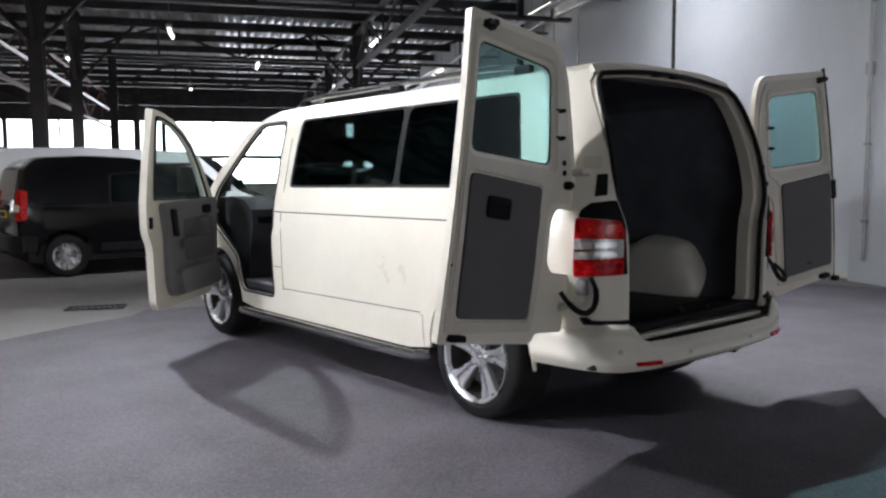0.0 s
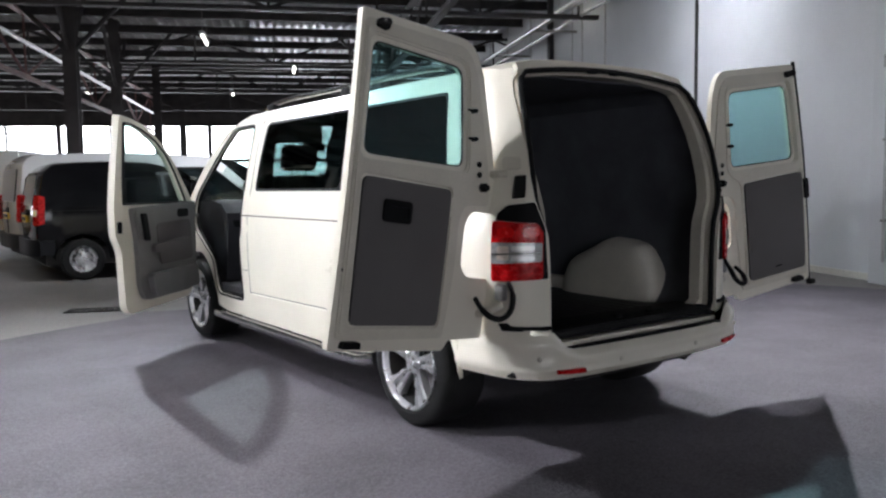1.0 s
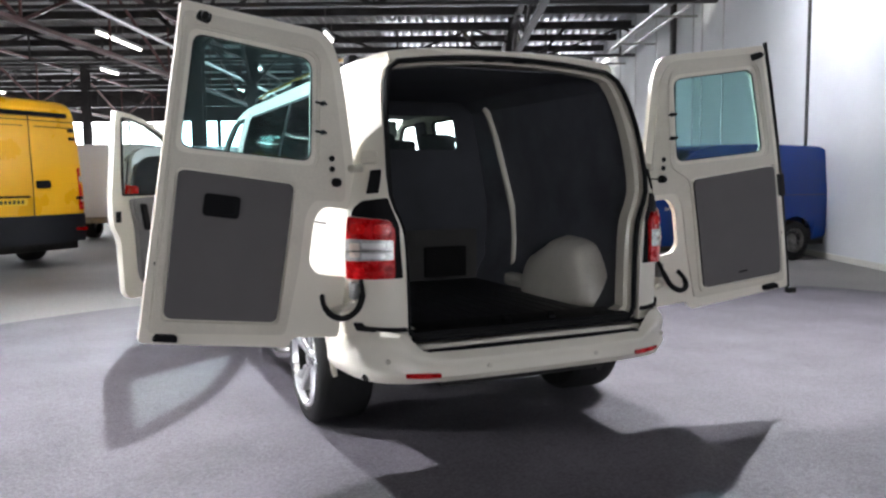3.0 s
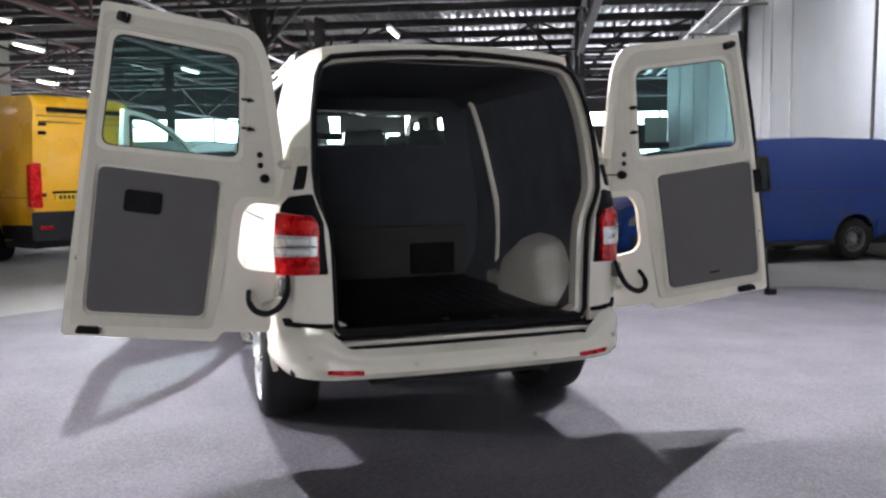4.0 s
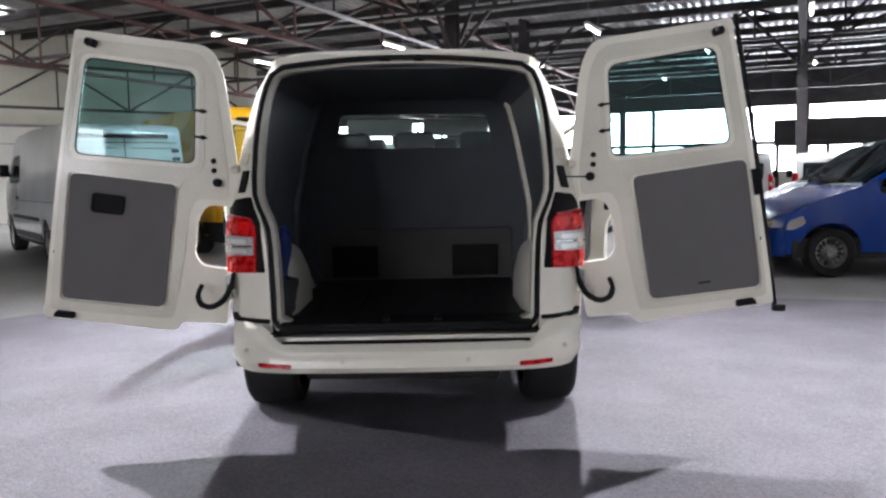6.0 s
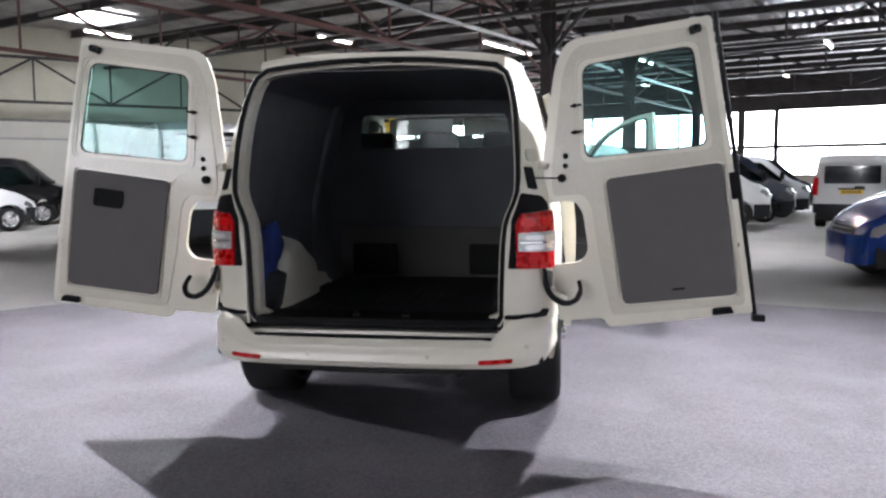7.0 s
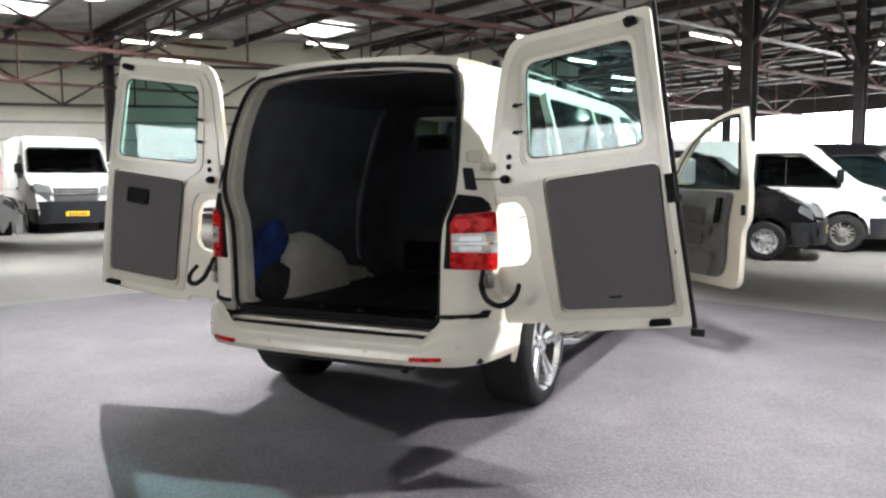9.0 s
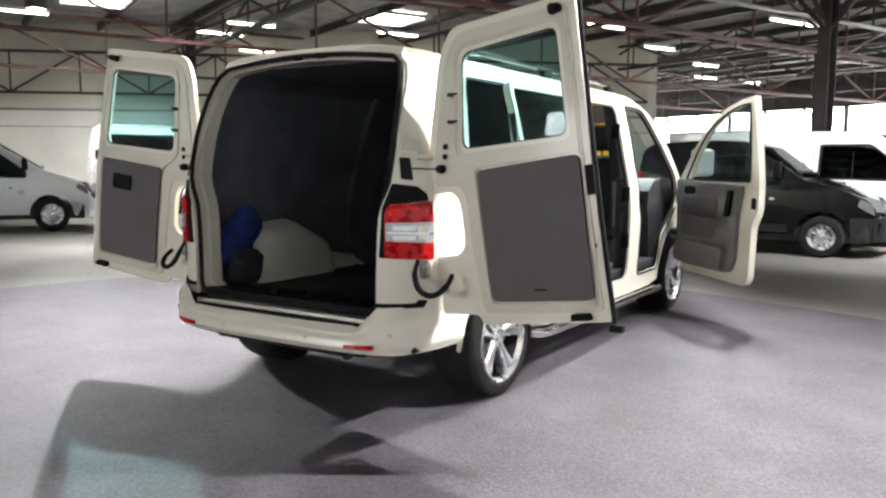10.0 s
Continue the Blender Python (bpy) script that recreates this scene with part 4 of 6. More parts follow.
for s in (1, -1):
    for g in GAP_SHADE_LINES if s < 0 else [[(0.5, 1.118), (2.15, 1.118), (2.15, 1.126), (0.5, 1.126)]]:
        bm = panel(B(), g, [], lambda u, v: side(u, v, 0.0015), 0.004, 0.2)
        part("gap_or_shade_line", bm if s > 0 else flip(bm), "under", van)
    # the bulged lower edge of the side, below the crease
    end = 3.16 if s < 0 else 2.15
    bm = panel(B(), rounded([(1.43, 0.34), (end, 0.33), (end, 0.515), (1.43, 0.54)], 0.012), [], lambda u, v: side(u, v, 0.011 - 0.004 * abs(v - 0.45) / 0.1), 0.014, 0.1)
    part("lower_side", bm if s > 0 else flip(bm), "paint", van)
    # side bar
    x = 0.955 * s
    bm = tube(B(), [(s * 0.88, 1.44, 0.285), (x, 1.50, 0.28), (x, 1.7, 0.278), (x, 3.7, 0.278), (x, 3.86, 0.28), (s * 0.88, 3.92, 0.285)], 0.032, 10)
    bar = part("side_bar", bm, "chrome", van, "polished steel side bar")
    for y in (1.75, 2.6, 3.55):
        bm = tube(B(), [(s * 0.80, y, 0.34), (x - s * 0.02, y, 0.27)], 0.016, 6)
        part("bracket", bm, "under", bar)
    # roof rail
    x = 0.69 * s
    bm = tube(B(), [(x, 0.75, 1.925), (x, 0.86, 1.985), (x, 1.1, 2.0), (x, 2.9, 2.0), (x, 3.2, 1.985), (x, 3.36, 1.92)], 0.019, 8)
    rail = part("roof_rail", bm, "chrome", van, "slim polished roof rail")
    for y in (0.82, 2.0, 3.2):
        bm = B()
        box(bm, x - 0.025, x + 0.025, y - 0.06, y + 0.06, 1.915, 1.99, 0.012)
        part("rail_foot", bm, "plastic", rail)

# rear bumper
BP = [(0.0, 0.0, -0.035), (0.4, 0.4, -0.026), (0.64, 0.64, 0.0), (0.78, 0.765, 0.045), (0.90, 0.845, 0.125), (1.05, 0.897, 0.26), (1.35, 0.932, 0.56)]


def bumper(u, v):
    s = 1 if u >= 0 else -1
    x, y = lerp(BP, abs(u))
    a, b = lerp(BP, abs(u) + 0.02), lerp(BP, max(0, abs(u) - 0.02))
    t = Vector((a[0] - b[0], a[1] - b[1]))
    t = t.normalized() if t.length else Vector((1, 0))
    top = 0.535 + 0.10 * min(1, max(0, (abs(u) - 0.60) / 0.12)) ** 1.5
    z = 0.395 + v * (top - 0.395)
    d = 0.05 * max(0, v - 0.72) ** 1.2 * 4 + 0.05 * max(0, 0.2 - v) * 5 * 0.6
    d += 0.015 * max(0, 0.55 - abs(v - 0.5) * 2)
    return (s * (x - t.y * d), y + t.x * d, z)


def bumper_z(u, z):
    top = 0.535 + 0.10 * min(1, max(0, (abs(u) - 0.60) / 0.12)) ** 1.5
    return bumper(u, (z - 0.395) / (top - 0.395))


bm = panel(B(), [(-1.33, 0.0), (1.33, 0.0), (1.33, 1.0), (-1.33, 1.0)], [], bumper, 0.02, 0.09)
bump = part("rear_bumper", bm, "paint", van)
bm = B()
box(bm, -0.61, 0.61, 0.03, 0.07, 0.526, 0.5415, 0.005)
part("step_plate", bm, "plastic", bump, "black bumper step plate")
for s in (1, -1):
    bm = panel(B(), rounded([(s * 0.55, 0.424), (s * 0.72, 0.43), (s * 0.72, 0.452), (s * 0.55, 0.446)], 0.008), [], lambda u, z: Vector(bumper_z(u, z)) + Vector((0, -0.013, 0)), 0.012, 0.05)
    part("reflector", bm, "red_lens", bump, "red bumper reflector")
    for x in (0.30, 0.80):
        p = Vector(bumper(s * x, 0.45))
        bm = lathe(B(), [(0.0, 0.0), (0.0, 0.011), (0.012, 0.013)], 14, Matrix.Translation(p + Vector((s * 0.002, -0.006, 0))) @ pose(0, 0, 0, 0, 0, 90))
        part("parking_sensor", bm, "jamb", bump)
    bm = panel(B(), rounded([(-0.02, 0.628), (0.22, 0.63), (0.24, 0.665), (0.20, 0.668), (0.18, 0.652), (-0.02, 0.648)], 0.006), [], lambda u, v: side(u, v, 0.012), 0.02, 0.05)
    part("corner_trim", bm if s > 0 else flip(bm), "plastic", van)

    # rear lamp clusters wrapped round the corner
    def lampfn(o):
        return lambda u, v: side(u, v, o)

    def put(name, poly, o, th, material, parent, label=""):
        bm = panel(B(), poly, [], lampfn(o), th, 0.04)
        return part(name, bm if s > 0 else flip(bm), material, parent, label)

    u0, u1 = side_u(0.732, 1.0), 0.262
    tail = put("tail_light", rounded([(u0 - 0.01, 0.882), (u1, 0.872), (u1, 1.165), (u0 + 0.02, 1.150), (u0 - 0.01, 1.10)], 0.015), 0.02, 0.03, "red_lens", van, "red and clear wraparound rear lamp")
    put("lens", rounded([(u0 - 0.004, 0.968), (u1 - 0.002, 0.958), (u1 - 0.002, 1.062), (u0 - 0.004, 1.058)], 0.008), 0.025, 0.006, "clear_lens", tail, "clear reversing lamp lens")
    for z in (0.985, 1.033):
        put("bulb_window", rounded([(u0 + 0.03, z - 0.012), (u1 - 0.09, z - 0.012), (u1 - 0.09, z + 0.012), (u0 + 0.03, z + 0.012)], 0.01), 0.0275, 0.003, "bulb", tail)
    put("bulb_window", rounded([(u1 - 0.08, 0.975), (u1 - 0.03, 0.975), (u1 - 0.03, 1.045), (u1 - 0.08, 1.045)], 0.01), 0.0275, 0.003, "amber_lens", tail)
    for za, zb in ((1.084, 1.132),):
        for ua, ub in ((u0 + 0.012, u0 + 0.085), (u1 - 0.10, u1 - 0.025)):
            put("light_cup", rounded([(ua, za), (ub, za), (ub, zb), (ua, zb)], 0.022), 0.023, 0.003, "red_cup", tail)
    put("lens_rib", [(u0 + 0.002, 1.008), (u1 - 0.006, 1.0), (u1 - 0.006, 1.008), (u0 + 0.002, 1.016)], 0.030, 0.004, "chrome", tail)
    put("lamp_surround", rounded([(side_u(0.685, 0.9), 0.88), (u0 + 0.01, 0.88), (u0 + 0.02, 1.15), (0.252, 1.166), (0.245, 1.2), (0.20, 1.238), (side_u(0.745, 1.25), 1.252), (side_u(0.70, 1.12), 1.12)], 0.01), 0.006, 0.01, "plastic", van, "black lamp surround")
    put("vent_flap", rounded([(0.125, 1.275), (0.185, 1.27), (0.178, 1.378), (0.125, 1.382)], 0.006), 0.006, 0.01, "rubber", van, "black air vent")
    put("hinge_plate", rounded([(0.15, 1.41), (0.24, 1.41), (0.24, 1.47), (0.15, 1.47)], 0.02), 0.005, 0.01, "jamb", van)

# ---- rear wing doors, folded fully back
TH = radians(8.5)


def rdoor(a, b, o=0.0):
    x = 1.867 + a * math.cos(TH) - b * math.sin(TH)
    z = 0.668 + a * math.sin(TH) + b * math.cos(TH)
    return (x, 0.30 - 0.12 * (x - 1.1) - o - 0.025 * (1 - ((b - 0.75) / 0.75) ** 2), z)


LEAF = [(-0.70, 1.462, 0.12), (-0.775, 1.34, 0.1), (-0.905, 0.86, 0.1), (-0.92, 0.67, 0.01), (-0.77, 0.665, 0.05), (-0.735, 0.60, 0.04), (-0.735, 0.40, 0.05), (-0.78, 0.35, 0.04), (-0.93, 0.35, 0.02), (-0.93, 0.06, 0.02), (-0.71, 0.05, 0.02), (-0.684, 0.0, 0.02)]
WIN = rounded([(-0.107, 0.835, 0.05), (-0.69, 0.862, 0.05), (-0.642, 1.325, 0.06), (-0.112, 1.32, 0.05)], 0.05, 6)
CARDS = {1: rounded([(-0.064, 0.10), (-0.056, 0.744), (-0.606, 0.747), (-0.602, 0.112)], 0.035, 5), -1: rounded([(-0.122, 0.112), (-0.113, 0.744), (-0.617, 0.747), (-0.613, 0.118)], 0.035, 5)}


def grow(poly, d):
    cx, cy = sum(p[0] for p in poly) / len(poly), sum(p[1] for p in poly) / len(poly)
    hx, hy = max(abs(p[0] - cx) for p in poly), max(abs(p[1] - cy) for p in poly)
    return [(cx + (p[0] - cx) * (1 + d / hx), cy + (p[1] - cy) * (1 + d / hy)) for p in poly]


for s in (1, -1):
    def put(name, poly, holes, o, th, material, parent, label="", step=0.12):
        bm = panel(B(), poly, holes, lambda a, b: rdoor(a, b, o), th, step)
        return part(name, bm if s > 0 else flip(bm), material, parent, label)

    def knob(name, a, b, r, h, material, parent, o=0.02):
        p = Vector(rdoor(a, b, o))
        bm = lathe(B(), [(0.0, r), (h * 0.6, r), (h, r * 0.7), (h, 0.0)], 14, Matrix.Translation(p) @ pose(0, 0, 0, 0, 0, -90))
        return part(name, bm if s > 0 else flip(bm), material, parent)

    CARD = CARDS[s]
    edge = 0.0 if s > 0 else -0.034            # the overlapping leaf is the wider one
    OUT = rounded([(edge, 0, 0.02), (edge - 0.014, 1.445, 0.02), *LEAF], 0.02)
    d = put("rear_door", OUT, [WIN], 0.0, 0.035, "paint", van, "cream rear wing door folded back")
    # stamped inner frame, proud of the skin in two steps
    IN1 = rounded([(edge - 0.03, 0.045), (edge * 0.6 - 0.042, 1.405), (-0.66, 1.425, 0.1), (-0.735, 1.32, 0.1), (-0.86, 0.84, 0.1), (-0.875, 0.70), (-0.72, 0.69, 0.05), (-0.69, 0.62, 0.05), (-0.69, 0.38, 0.06), (-0.665, 0.06)], 0.03)
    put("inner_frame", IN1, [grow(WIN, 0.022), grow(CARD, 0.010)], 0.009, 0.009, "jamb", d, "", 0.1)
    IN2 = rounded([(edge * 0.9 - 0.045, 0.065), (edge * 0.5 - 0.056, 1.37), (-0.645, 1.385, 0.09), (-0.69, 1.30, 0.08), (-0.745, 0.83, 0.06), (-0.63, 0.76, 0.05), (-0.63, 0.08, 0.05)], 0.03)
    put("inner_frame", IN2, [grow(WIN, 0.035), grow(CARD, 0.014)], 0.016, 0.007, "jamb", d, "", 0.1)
    put("window_glass", grow(WIN, 0.012), [], -0.012, 0.005, "tint", d, "teal tinted rear window", 0.2)
    put("window_seal", grow(WIN, 0.013), [grow(WIN, -0.006)], -0.004, 0.006, "rubber", d, "", 0.2)
    card = put("trim_board", CARD, [], 0.020, 0.012, "card", d, "grey hardboard door lining", 0.15)
    if s < 0:
        hb = put("pull_handle", rounded([(-0.235, 0.57), (-0.376, 0.57), (-0.376, 0.652), (-0.235, 0.652)], 0.015), [], 0.027, 0.01, "plastic", card, "black recessed pull handle", 0.1)
        put("pull_rim", rounded([(-0.228, 0.562), (-0.383, 0.562), (-0.383, 0.66), (-0.228, 0.66)], 0.02), [rounded([(-0.245, 0.578), (-0.366, 0.578), (-0.366, 0.632), (-0.245, 0.632)], 0.015)], 0.034, 0.012, "plastic", card, "", 0.1)
    else:
        put("slot", rounded([(-0.30, 0.155), (-0.36, 0.155), (-0.36, 0.165), (-0.30, 0.165)], 0.003), [], 0.022, 0.004, "rubber", card, "", 0.1)
        bm = tube(B(), [rdoor(0.008, b, -0.01) for b in (-0.03, 0.0, 0.3, 0.6, 0.9, 1.2, 1.44, 1.46)], 0.012, 8)
        part("edge_seal", bm, "rubber", d, "black rubber strip down the free edge")
        put("latch", rounded([(-0.034, 0.56), (0.006, 0.56), (0.006, 0.69), (-0.034, 0.69)], 0.006), [], 0.02, 0.03, "plastic", d, "black door latch", 0.1)
        bm = B()
        p = rdoor(0.02, -0.03, 0.0)
        box(bm, p[0] - 0.03, p[0] + 0.03, p[1] - 0.02, p[1] + 0.02, p[2] - 0.015, p[2] + 0.02, 0.006)
        part("edge_foot", bm, "rubber", d)
    la = -0.10 if s > 0 else -0.145
    put("top_latch", rounded([(la + 0.03, 1.375), (la - 0.025, 1.365), (la - 0.03, 1.405), (la + 0.025, 1.41)], 0.012), [], 0.045, 0.03, "plastic", d, "black top latch", 0.1)
    knob("latch_pin", la, 1.39, 0.018, 0.03, "plastic", d, 0.045)
    put("bottom_latch", rounded([(-0.09, 0.012), (-0.19, 0.012), (-0.185, 0.042), (-0.10, 0.042)], 0.008), [], 0.03, 0.03, "plastic", d, "black bottom latch", 0.1)
    for a, b in ((-0.705, 1.13), (-0.72, 1.0)):
        knob("window_hinge", a, b, 0.011, 0.035, "plastic", d)
        bm = tube(B(), [rdoor(a - 0.02, b, 0.03), rdoor(a + 0.035, b, 0.03)], 0.006, 6)
        part("hinge_pin", bm if s > 0 else flip(bm), "plastic", d)
    knob("edge_plug", edge - 0.035, 0.34, 0.011, 0.004, "rubber", d, 0.004)
    knob("grommet", -0.782, 0.89, 0.014, 0.006, "rubber", d, 0.014)
    knob("grommet", -0.79, 0.842, 0.014, 0.006, "rubber", d, 0.014)
    knob("check_socket", -0.816, 0.784, 0.022, 0.04, "plastic", d, 0.014)
    if s > 0:
        part("check_rod", tube(B(), [Vector(rdoor(-0.816, 0.784, 0.03)), Vector(side(0.17, 1.325, 0.01))], 0.0035, 6), "plastic", d)
    for b, z in ((0.86, 1.39), (0.18, 0.76)):
        bm = B()
        p, q = Vector(rdoor(-0.89, b, -0.01)), Vector(side(0.22, z, 0.01))
        tube(bm, [p, (p + q) / 2 + Vector((0.01, -0.03, 0)), q], [0.022, 0.018, 0.022], 8)
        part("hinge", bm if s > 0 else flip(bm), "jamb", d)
    # check strap below the lamp
    bm = tube(B(), bend([(0.862, 0.19, 0.87), (0.868, 0.15, 0.81), (0.90, 0.13, 0.745), (0.96, 0.125, 0.712), (1.015, 0.14, 0.725), (1.04, 0.18, 0.765), (1.035, 0.23, 0.805)]), [0.011] * 6 + [0.0145] * 24 + [0.012] * 7, 10)
    part("check_strap", bm if s > 0 else flip(bm), "rubber", d, "black rubber covered check strap")
    bm = B()
    box(bm, 0.865, 0.905, 0.19, 0.25, 0.78, 0.86, 0.012)
    part("strap_bracket", bm if s > 0 else flip(bm), "steel", d)

# ---- cab doors, standing open
UD = Vector((0.781, -0.625, 0)).normalized()
ND = Vector((-0.625, -0.781, 0)).normalized()


def fdoor(d, z, o=0.0):
    p = Vector((0.955, 4.34, 0)) + UD * d + ND * (o + 0.035 * max(0, (z - 1.15) / 0.75) ** 1.3 * 2)
    return (p.x, p.y, z)


FOUT = rounded([(0.02, 0.62), (0.05, 0.50, 0.06), (0.14, 0.40, 0.05), (0.95, 0.36, 0.05), (1.0, 0.42), (1.02, 0.86, 0.05), (1.085, 0.97, 0.05), (1.09, 1.2), (1.07, 1.90, 0.015), (0.93, 1.882), (0.76, 1.835), (0.60, 1.76), (0.45, 1.66), (0.30, 1.52), (0.18, 1.385), (0.06, 1.24), (0.0, 1.15), (0.02, 0.9)], 0.03)
FWIN = rounded([(0.985, 1.225), (1.02, 1.845, 0.03), (0.92, 1.835), (0.76, 1.79), (0.60, 1.715), (0.46, 1.615), (0.33, 1.475), (0.23, 1.34), (0.15, 1.225)], 0.02)
for s in (1, -1):
    def put(name, poly, holes, o, th, material, parent, label="", step=0.14):
        bm = panel(B(), poly, holes, lambda a, b: fdoor(a, b, o), th, step)
        return part(name, bm if s > 0 else flip(bm), material, parent, label)

    d = put("cab_door", FOUT, [FWIN], 0.0, 0.06, "paint", van, "cream cab door standing open")
    put("window_frame", grow(FWIN, 0.01), [grow(FWIN, -0.006)], 0.012, 0.02, "rubber", d)
    put("window_glass", grow(FWIN, 0.008), [], -0.025, 0.004, "clear_glass", d)
    card = put("door_lining", rounded([(0.08, 0.56, 0.08), (0.16, 0.47, 0.06), (0.80, 0.45, 0.08), (0.86, 0.55, 0.06), (0.88, 0.95), (0.93, 1.19), (0.07, 1.23)], 0.04), [], 0.045, 0.045, "grey_plastic", d, "grey moulded door lining", 0.12)
    put("upper_lining", rounded([(0.10, 0.98), (0.86, 0.93), (0.91, 1.18), (0.09, 1.215)], 0.03), [], 0.058, 0.014, "grey_plastic", card)
    put("cloth_insert", rounded([(0.16, 0.74), (0.62, 0.72), (0.66, 1.06), (0.18, 1.08)], 0.05), [], 0.066, 0.01, "card", card)
    put("door_pocket", rounded([(0.12, 0.50), (0.74, 0.475), (0.78, 0.66), (0.14, 0.68)], 0.04), [], 0.10, 0.055, "grey_plastic", card)
    put("arm_rest", rounded([(0.24, 0.86), (0.74, 0.83), (0.74, 0.90), (0.24, 0.93)], 0.03), [], 0.105, 0.04, "card", card)
    put("grab_handle", rounded([(0.78, 0.93), (0.83, 0.93), (0.87, 1.15), (0.82, 1.15)], 0.02), [], 0.095, 0.03, "plastic", card)
    put("lock_plate", rounded([(1.01, 1.0), (1.06, 1.0), (1.06, 1.09), (1.01, 1.09)], 0.01), [], 0.006, 0.01, "plastic", d)
    put("speaker_grille", rounded([(0.2, 1.1), (0.36, 1.1), (0.36, 1.17), (0.2, 1.17)], 0.03), [], 0.062, 0.006, "plastic", card)
    bm = B()
    p = Vector(fdoor(0.93, 1.02, -0.085))
    tube(bm, [Vector(fdoor(0.83, 1.03, -0.06)), Vector(fdoor(0.84, 1.03, -0.1)), Vector(fdoor(0.98, 1.03, -0.1)), Vector(fdoor(0.99, 1.03, -0.06))], 0.013, 8)
    part("door_handle", bm if s > 0 else flip(bm), "paint", d)
    # wing mirror on the outer face
    rot = Matrix((UD, -ND, Vector((0, 0, 1)))).transposed().to_4x4()
    c = Vector(fdoor(0.13, 1.38, -0.19))
    bm = B()
    box(bm, -0.055, 0.045, -0.105, 0.105, -0.125, 0.125, 0.035, Matrix.Translation(c) @ rot)
    tube(bm, [Vector(fdoor(0.12, 1.27, -0.04)), Vector(fdoor(0.12, 1.28, -0.12))], 0.03, 8)
    mir = part("wing_mirror", bm if s > 0 else flip(bm), "plastic" if s < 0 else "paint", d, "wing mirror on the cab door")
    bm = B()
    box(bm, 0.046, 0.05, -0.085, 0.085, -0.105, 0.105, 0.0, Matrix.Translation(c) @ rot)
    part("mirror_glass", bm if s > 0 else flip(bm), "mirror", mir)
    for z in (0.75, 1.1):
        bm = B()
        tube(bm, [(0.92, 4.40, z), (0.965, 4.36, z + 0.01), Vector(fdoor(0.04, z, -0.03))], 0.02, 8)
        part("hinge", bm if s > 0 else flip(bm), "steel", d)
    # inner jamb of the cab opening, black seal
    bm = panel(B(), grow(CAB, 0.022), [CAB], lambda u, v: side(u, v, 0.003), 0.006, 0.12)
    part("aperture_seal", bm if s > 0 else flip(bm), "rubber", van, "black seal round the cab opening")
    loop = [side(u, z, -0.028) for u, z in dense(CAB, 0.1)]
    part("door_seal", tube(B(), loop if s > 0 else [(-x, y, z) for x, y, z in loop], 0.014, 6, True), "rubber", van)
    bm = B()
    box(bm, min(s * 0.72, s * 0.90), max(s * 0.72, s * 0.90), 3.38, 3.88, 0.44, 0.47, 0.01)
    part("step_tread", bm, "rubber", van)
    bm = B()
    box(bm, min(s * 0.80, s * 0.88), max(s * 0.80, s * 0.88), 3.12, 3.30, 0.5, 1.25, 0.02)
    box(bm, -0.035, 0.035, -0.07, 0.07, 0, 0.62, 0.02, Matrix.Translation((s * 0.80, 3.2, 1.22)) @ Euler((0, radians(-9 * s), 0)).to_matrix().to_4x4())
    part("door_post", bm, "dash", van)

# sliding door, pushed back along the side
SD = rounded([(1.12, 0.40), (1.10, 1.84), (2.12, 1.84), (2.14, 0.40)], 0.07)
SW = rounded([(1.15, 1.30), (1.14, 1.80), (2.07, 1.80), (2.08, 1.30)], 0.05)
bm = panel(B(), SD, [SW], lambda u, v: side(u, v, 0.085), 0.045, 0.12)
sd = part("sliding_door", bm, "paint", van, "cream sliding door pushed back")
bm = panel(B(), grow(SW, 0.005), [], lambda u, v: side(u, v, 0.075), 0.005, 0.2)
part("side_window", bm, "dark_glass", sd)
bm = B()
for z in (0.62, 1.12, 1.72):
    p = side(2.14, z, 0.06)
    box(bm, p[0] - 0.03, p[0] + 0.0, 2.12, 2.2, z - 0.05, z + 0.05, 0.008)
part("lock_plate", bm, "plastic", sd)
for z in (0.75, 1.12, 1.62):
    p = side(3.09, z, -0.02)
    bm = B()
    box(bm, p[0] - 0.05, p[0] + 0.015, 3.06, 3.10, z - 0.06, z + 0.06, 0.008)
    part("striker", bm, "plastic", van)
loop = [side(u, z, -0.028) for u, z in dense(SLIDE, 0.1)]
part("door_seal", tube(B(), loop, 0.014, 6, True), "rubber", van)


# ---- wheels
def alloy_wheel():
    bm = B()
    lathe(bm, [(0.035, 0.262), (0.045, 0.258), (0.04, 0.246), (0.012, 0.238)], 48)
    lathe(bm, [(-0.02, 0.0), (-0.02, 0.05), (0.0, 0.062), (0.012, 0.055), (0.016, 0.032), (0.02, 0.03), (0.022, 0.0)], 24)
    return mesh_of("wheel", bm, "alloy")


def spoke_mesh():
    """One of five broad spokes with a sunken middle, and its bolt."""
    bm = B()
    rings = []
    for r, w, x1 in ((0.045, 0.030, 0.006), (0.09, 0.033, 0.010), (0.15, 0.043, 0.018), (0.20, 0.056, 0.025), (0.248, 0.074, 0.028)):
        rim = [(x1 - 0.055, -w * 0.95), (x1 - 0.008, -w), (x1, -w + 0.008), (x1, -w * 0.34), (x1 - 0.026, -w * 0.27), (x1 - 0.026, w * 0.27), (x1, w * 0.34), (x1, w - 0.008), (x1 - 0.008, w), (x1 - 0.055, w * 0.95)]
        rings.append([bm.verts.new((x, r, t)) for x, t in rim])
    for p, q in zip(rings, rings[1:]):
        for j in range(9):
            bm.faces.new((p[j], p[j + 1], q[j + 1], q[j]))
        bm.faces.new((p[9], p[0], q[0], q[9]))
    bm.faces.new(rings[0])
    bm.faces.new(rings[-1])
    return mesh_of("spoke", bm, "alloy")


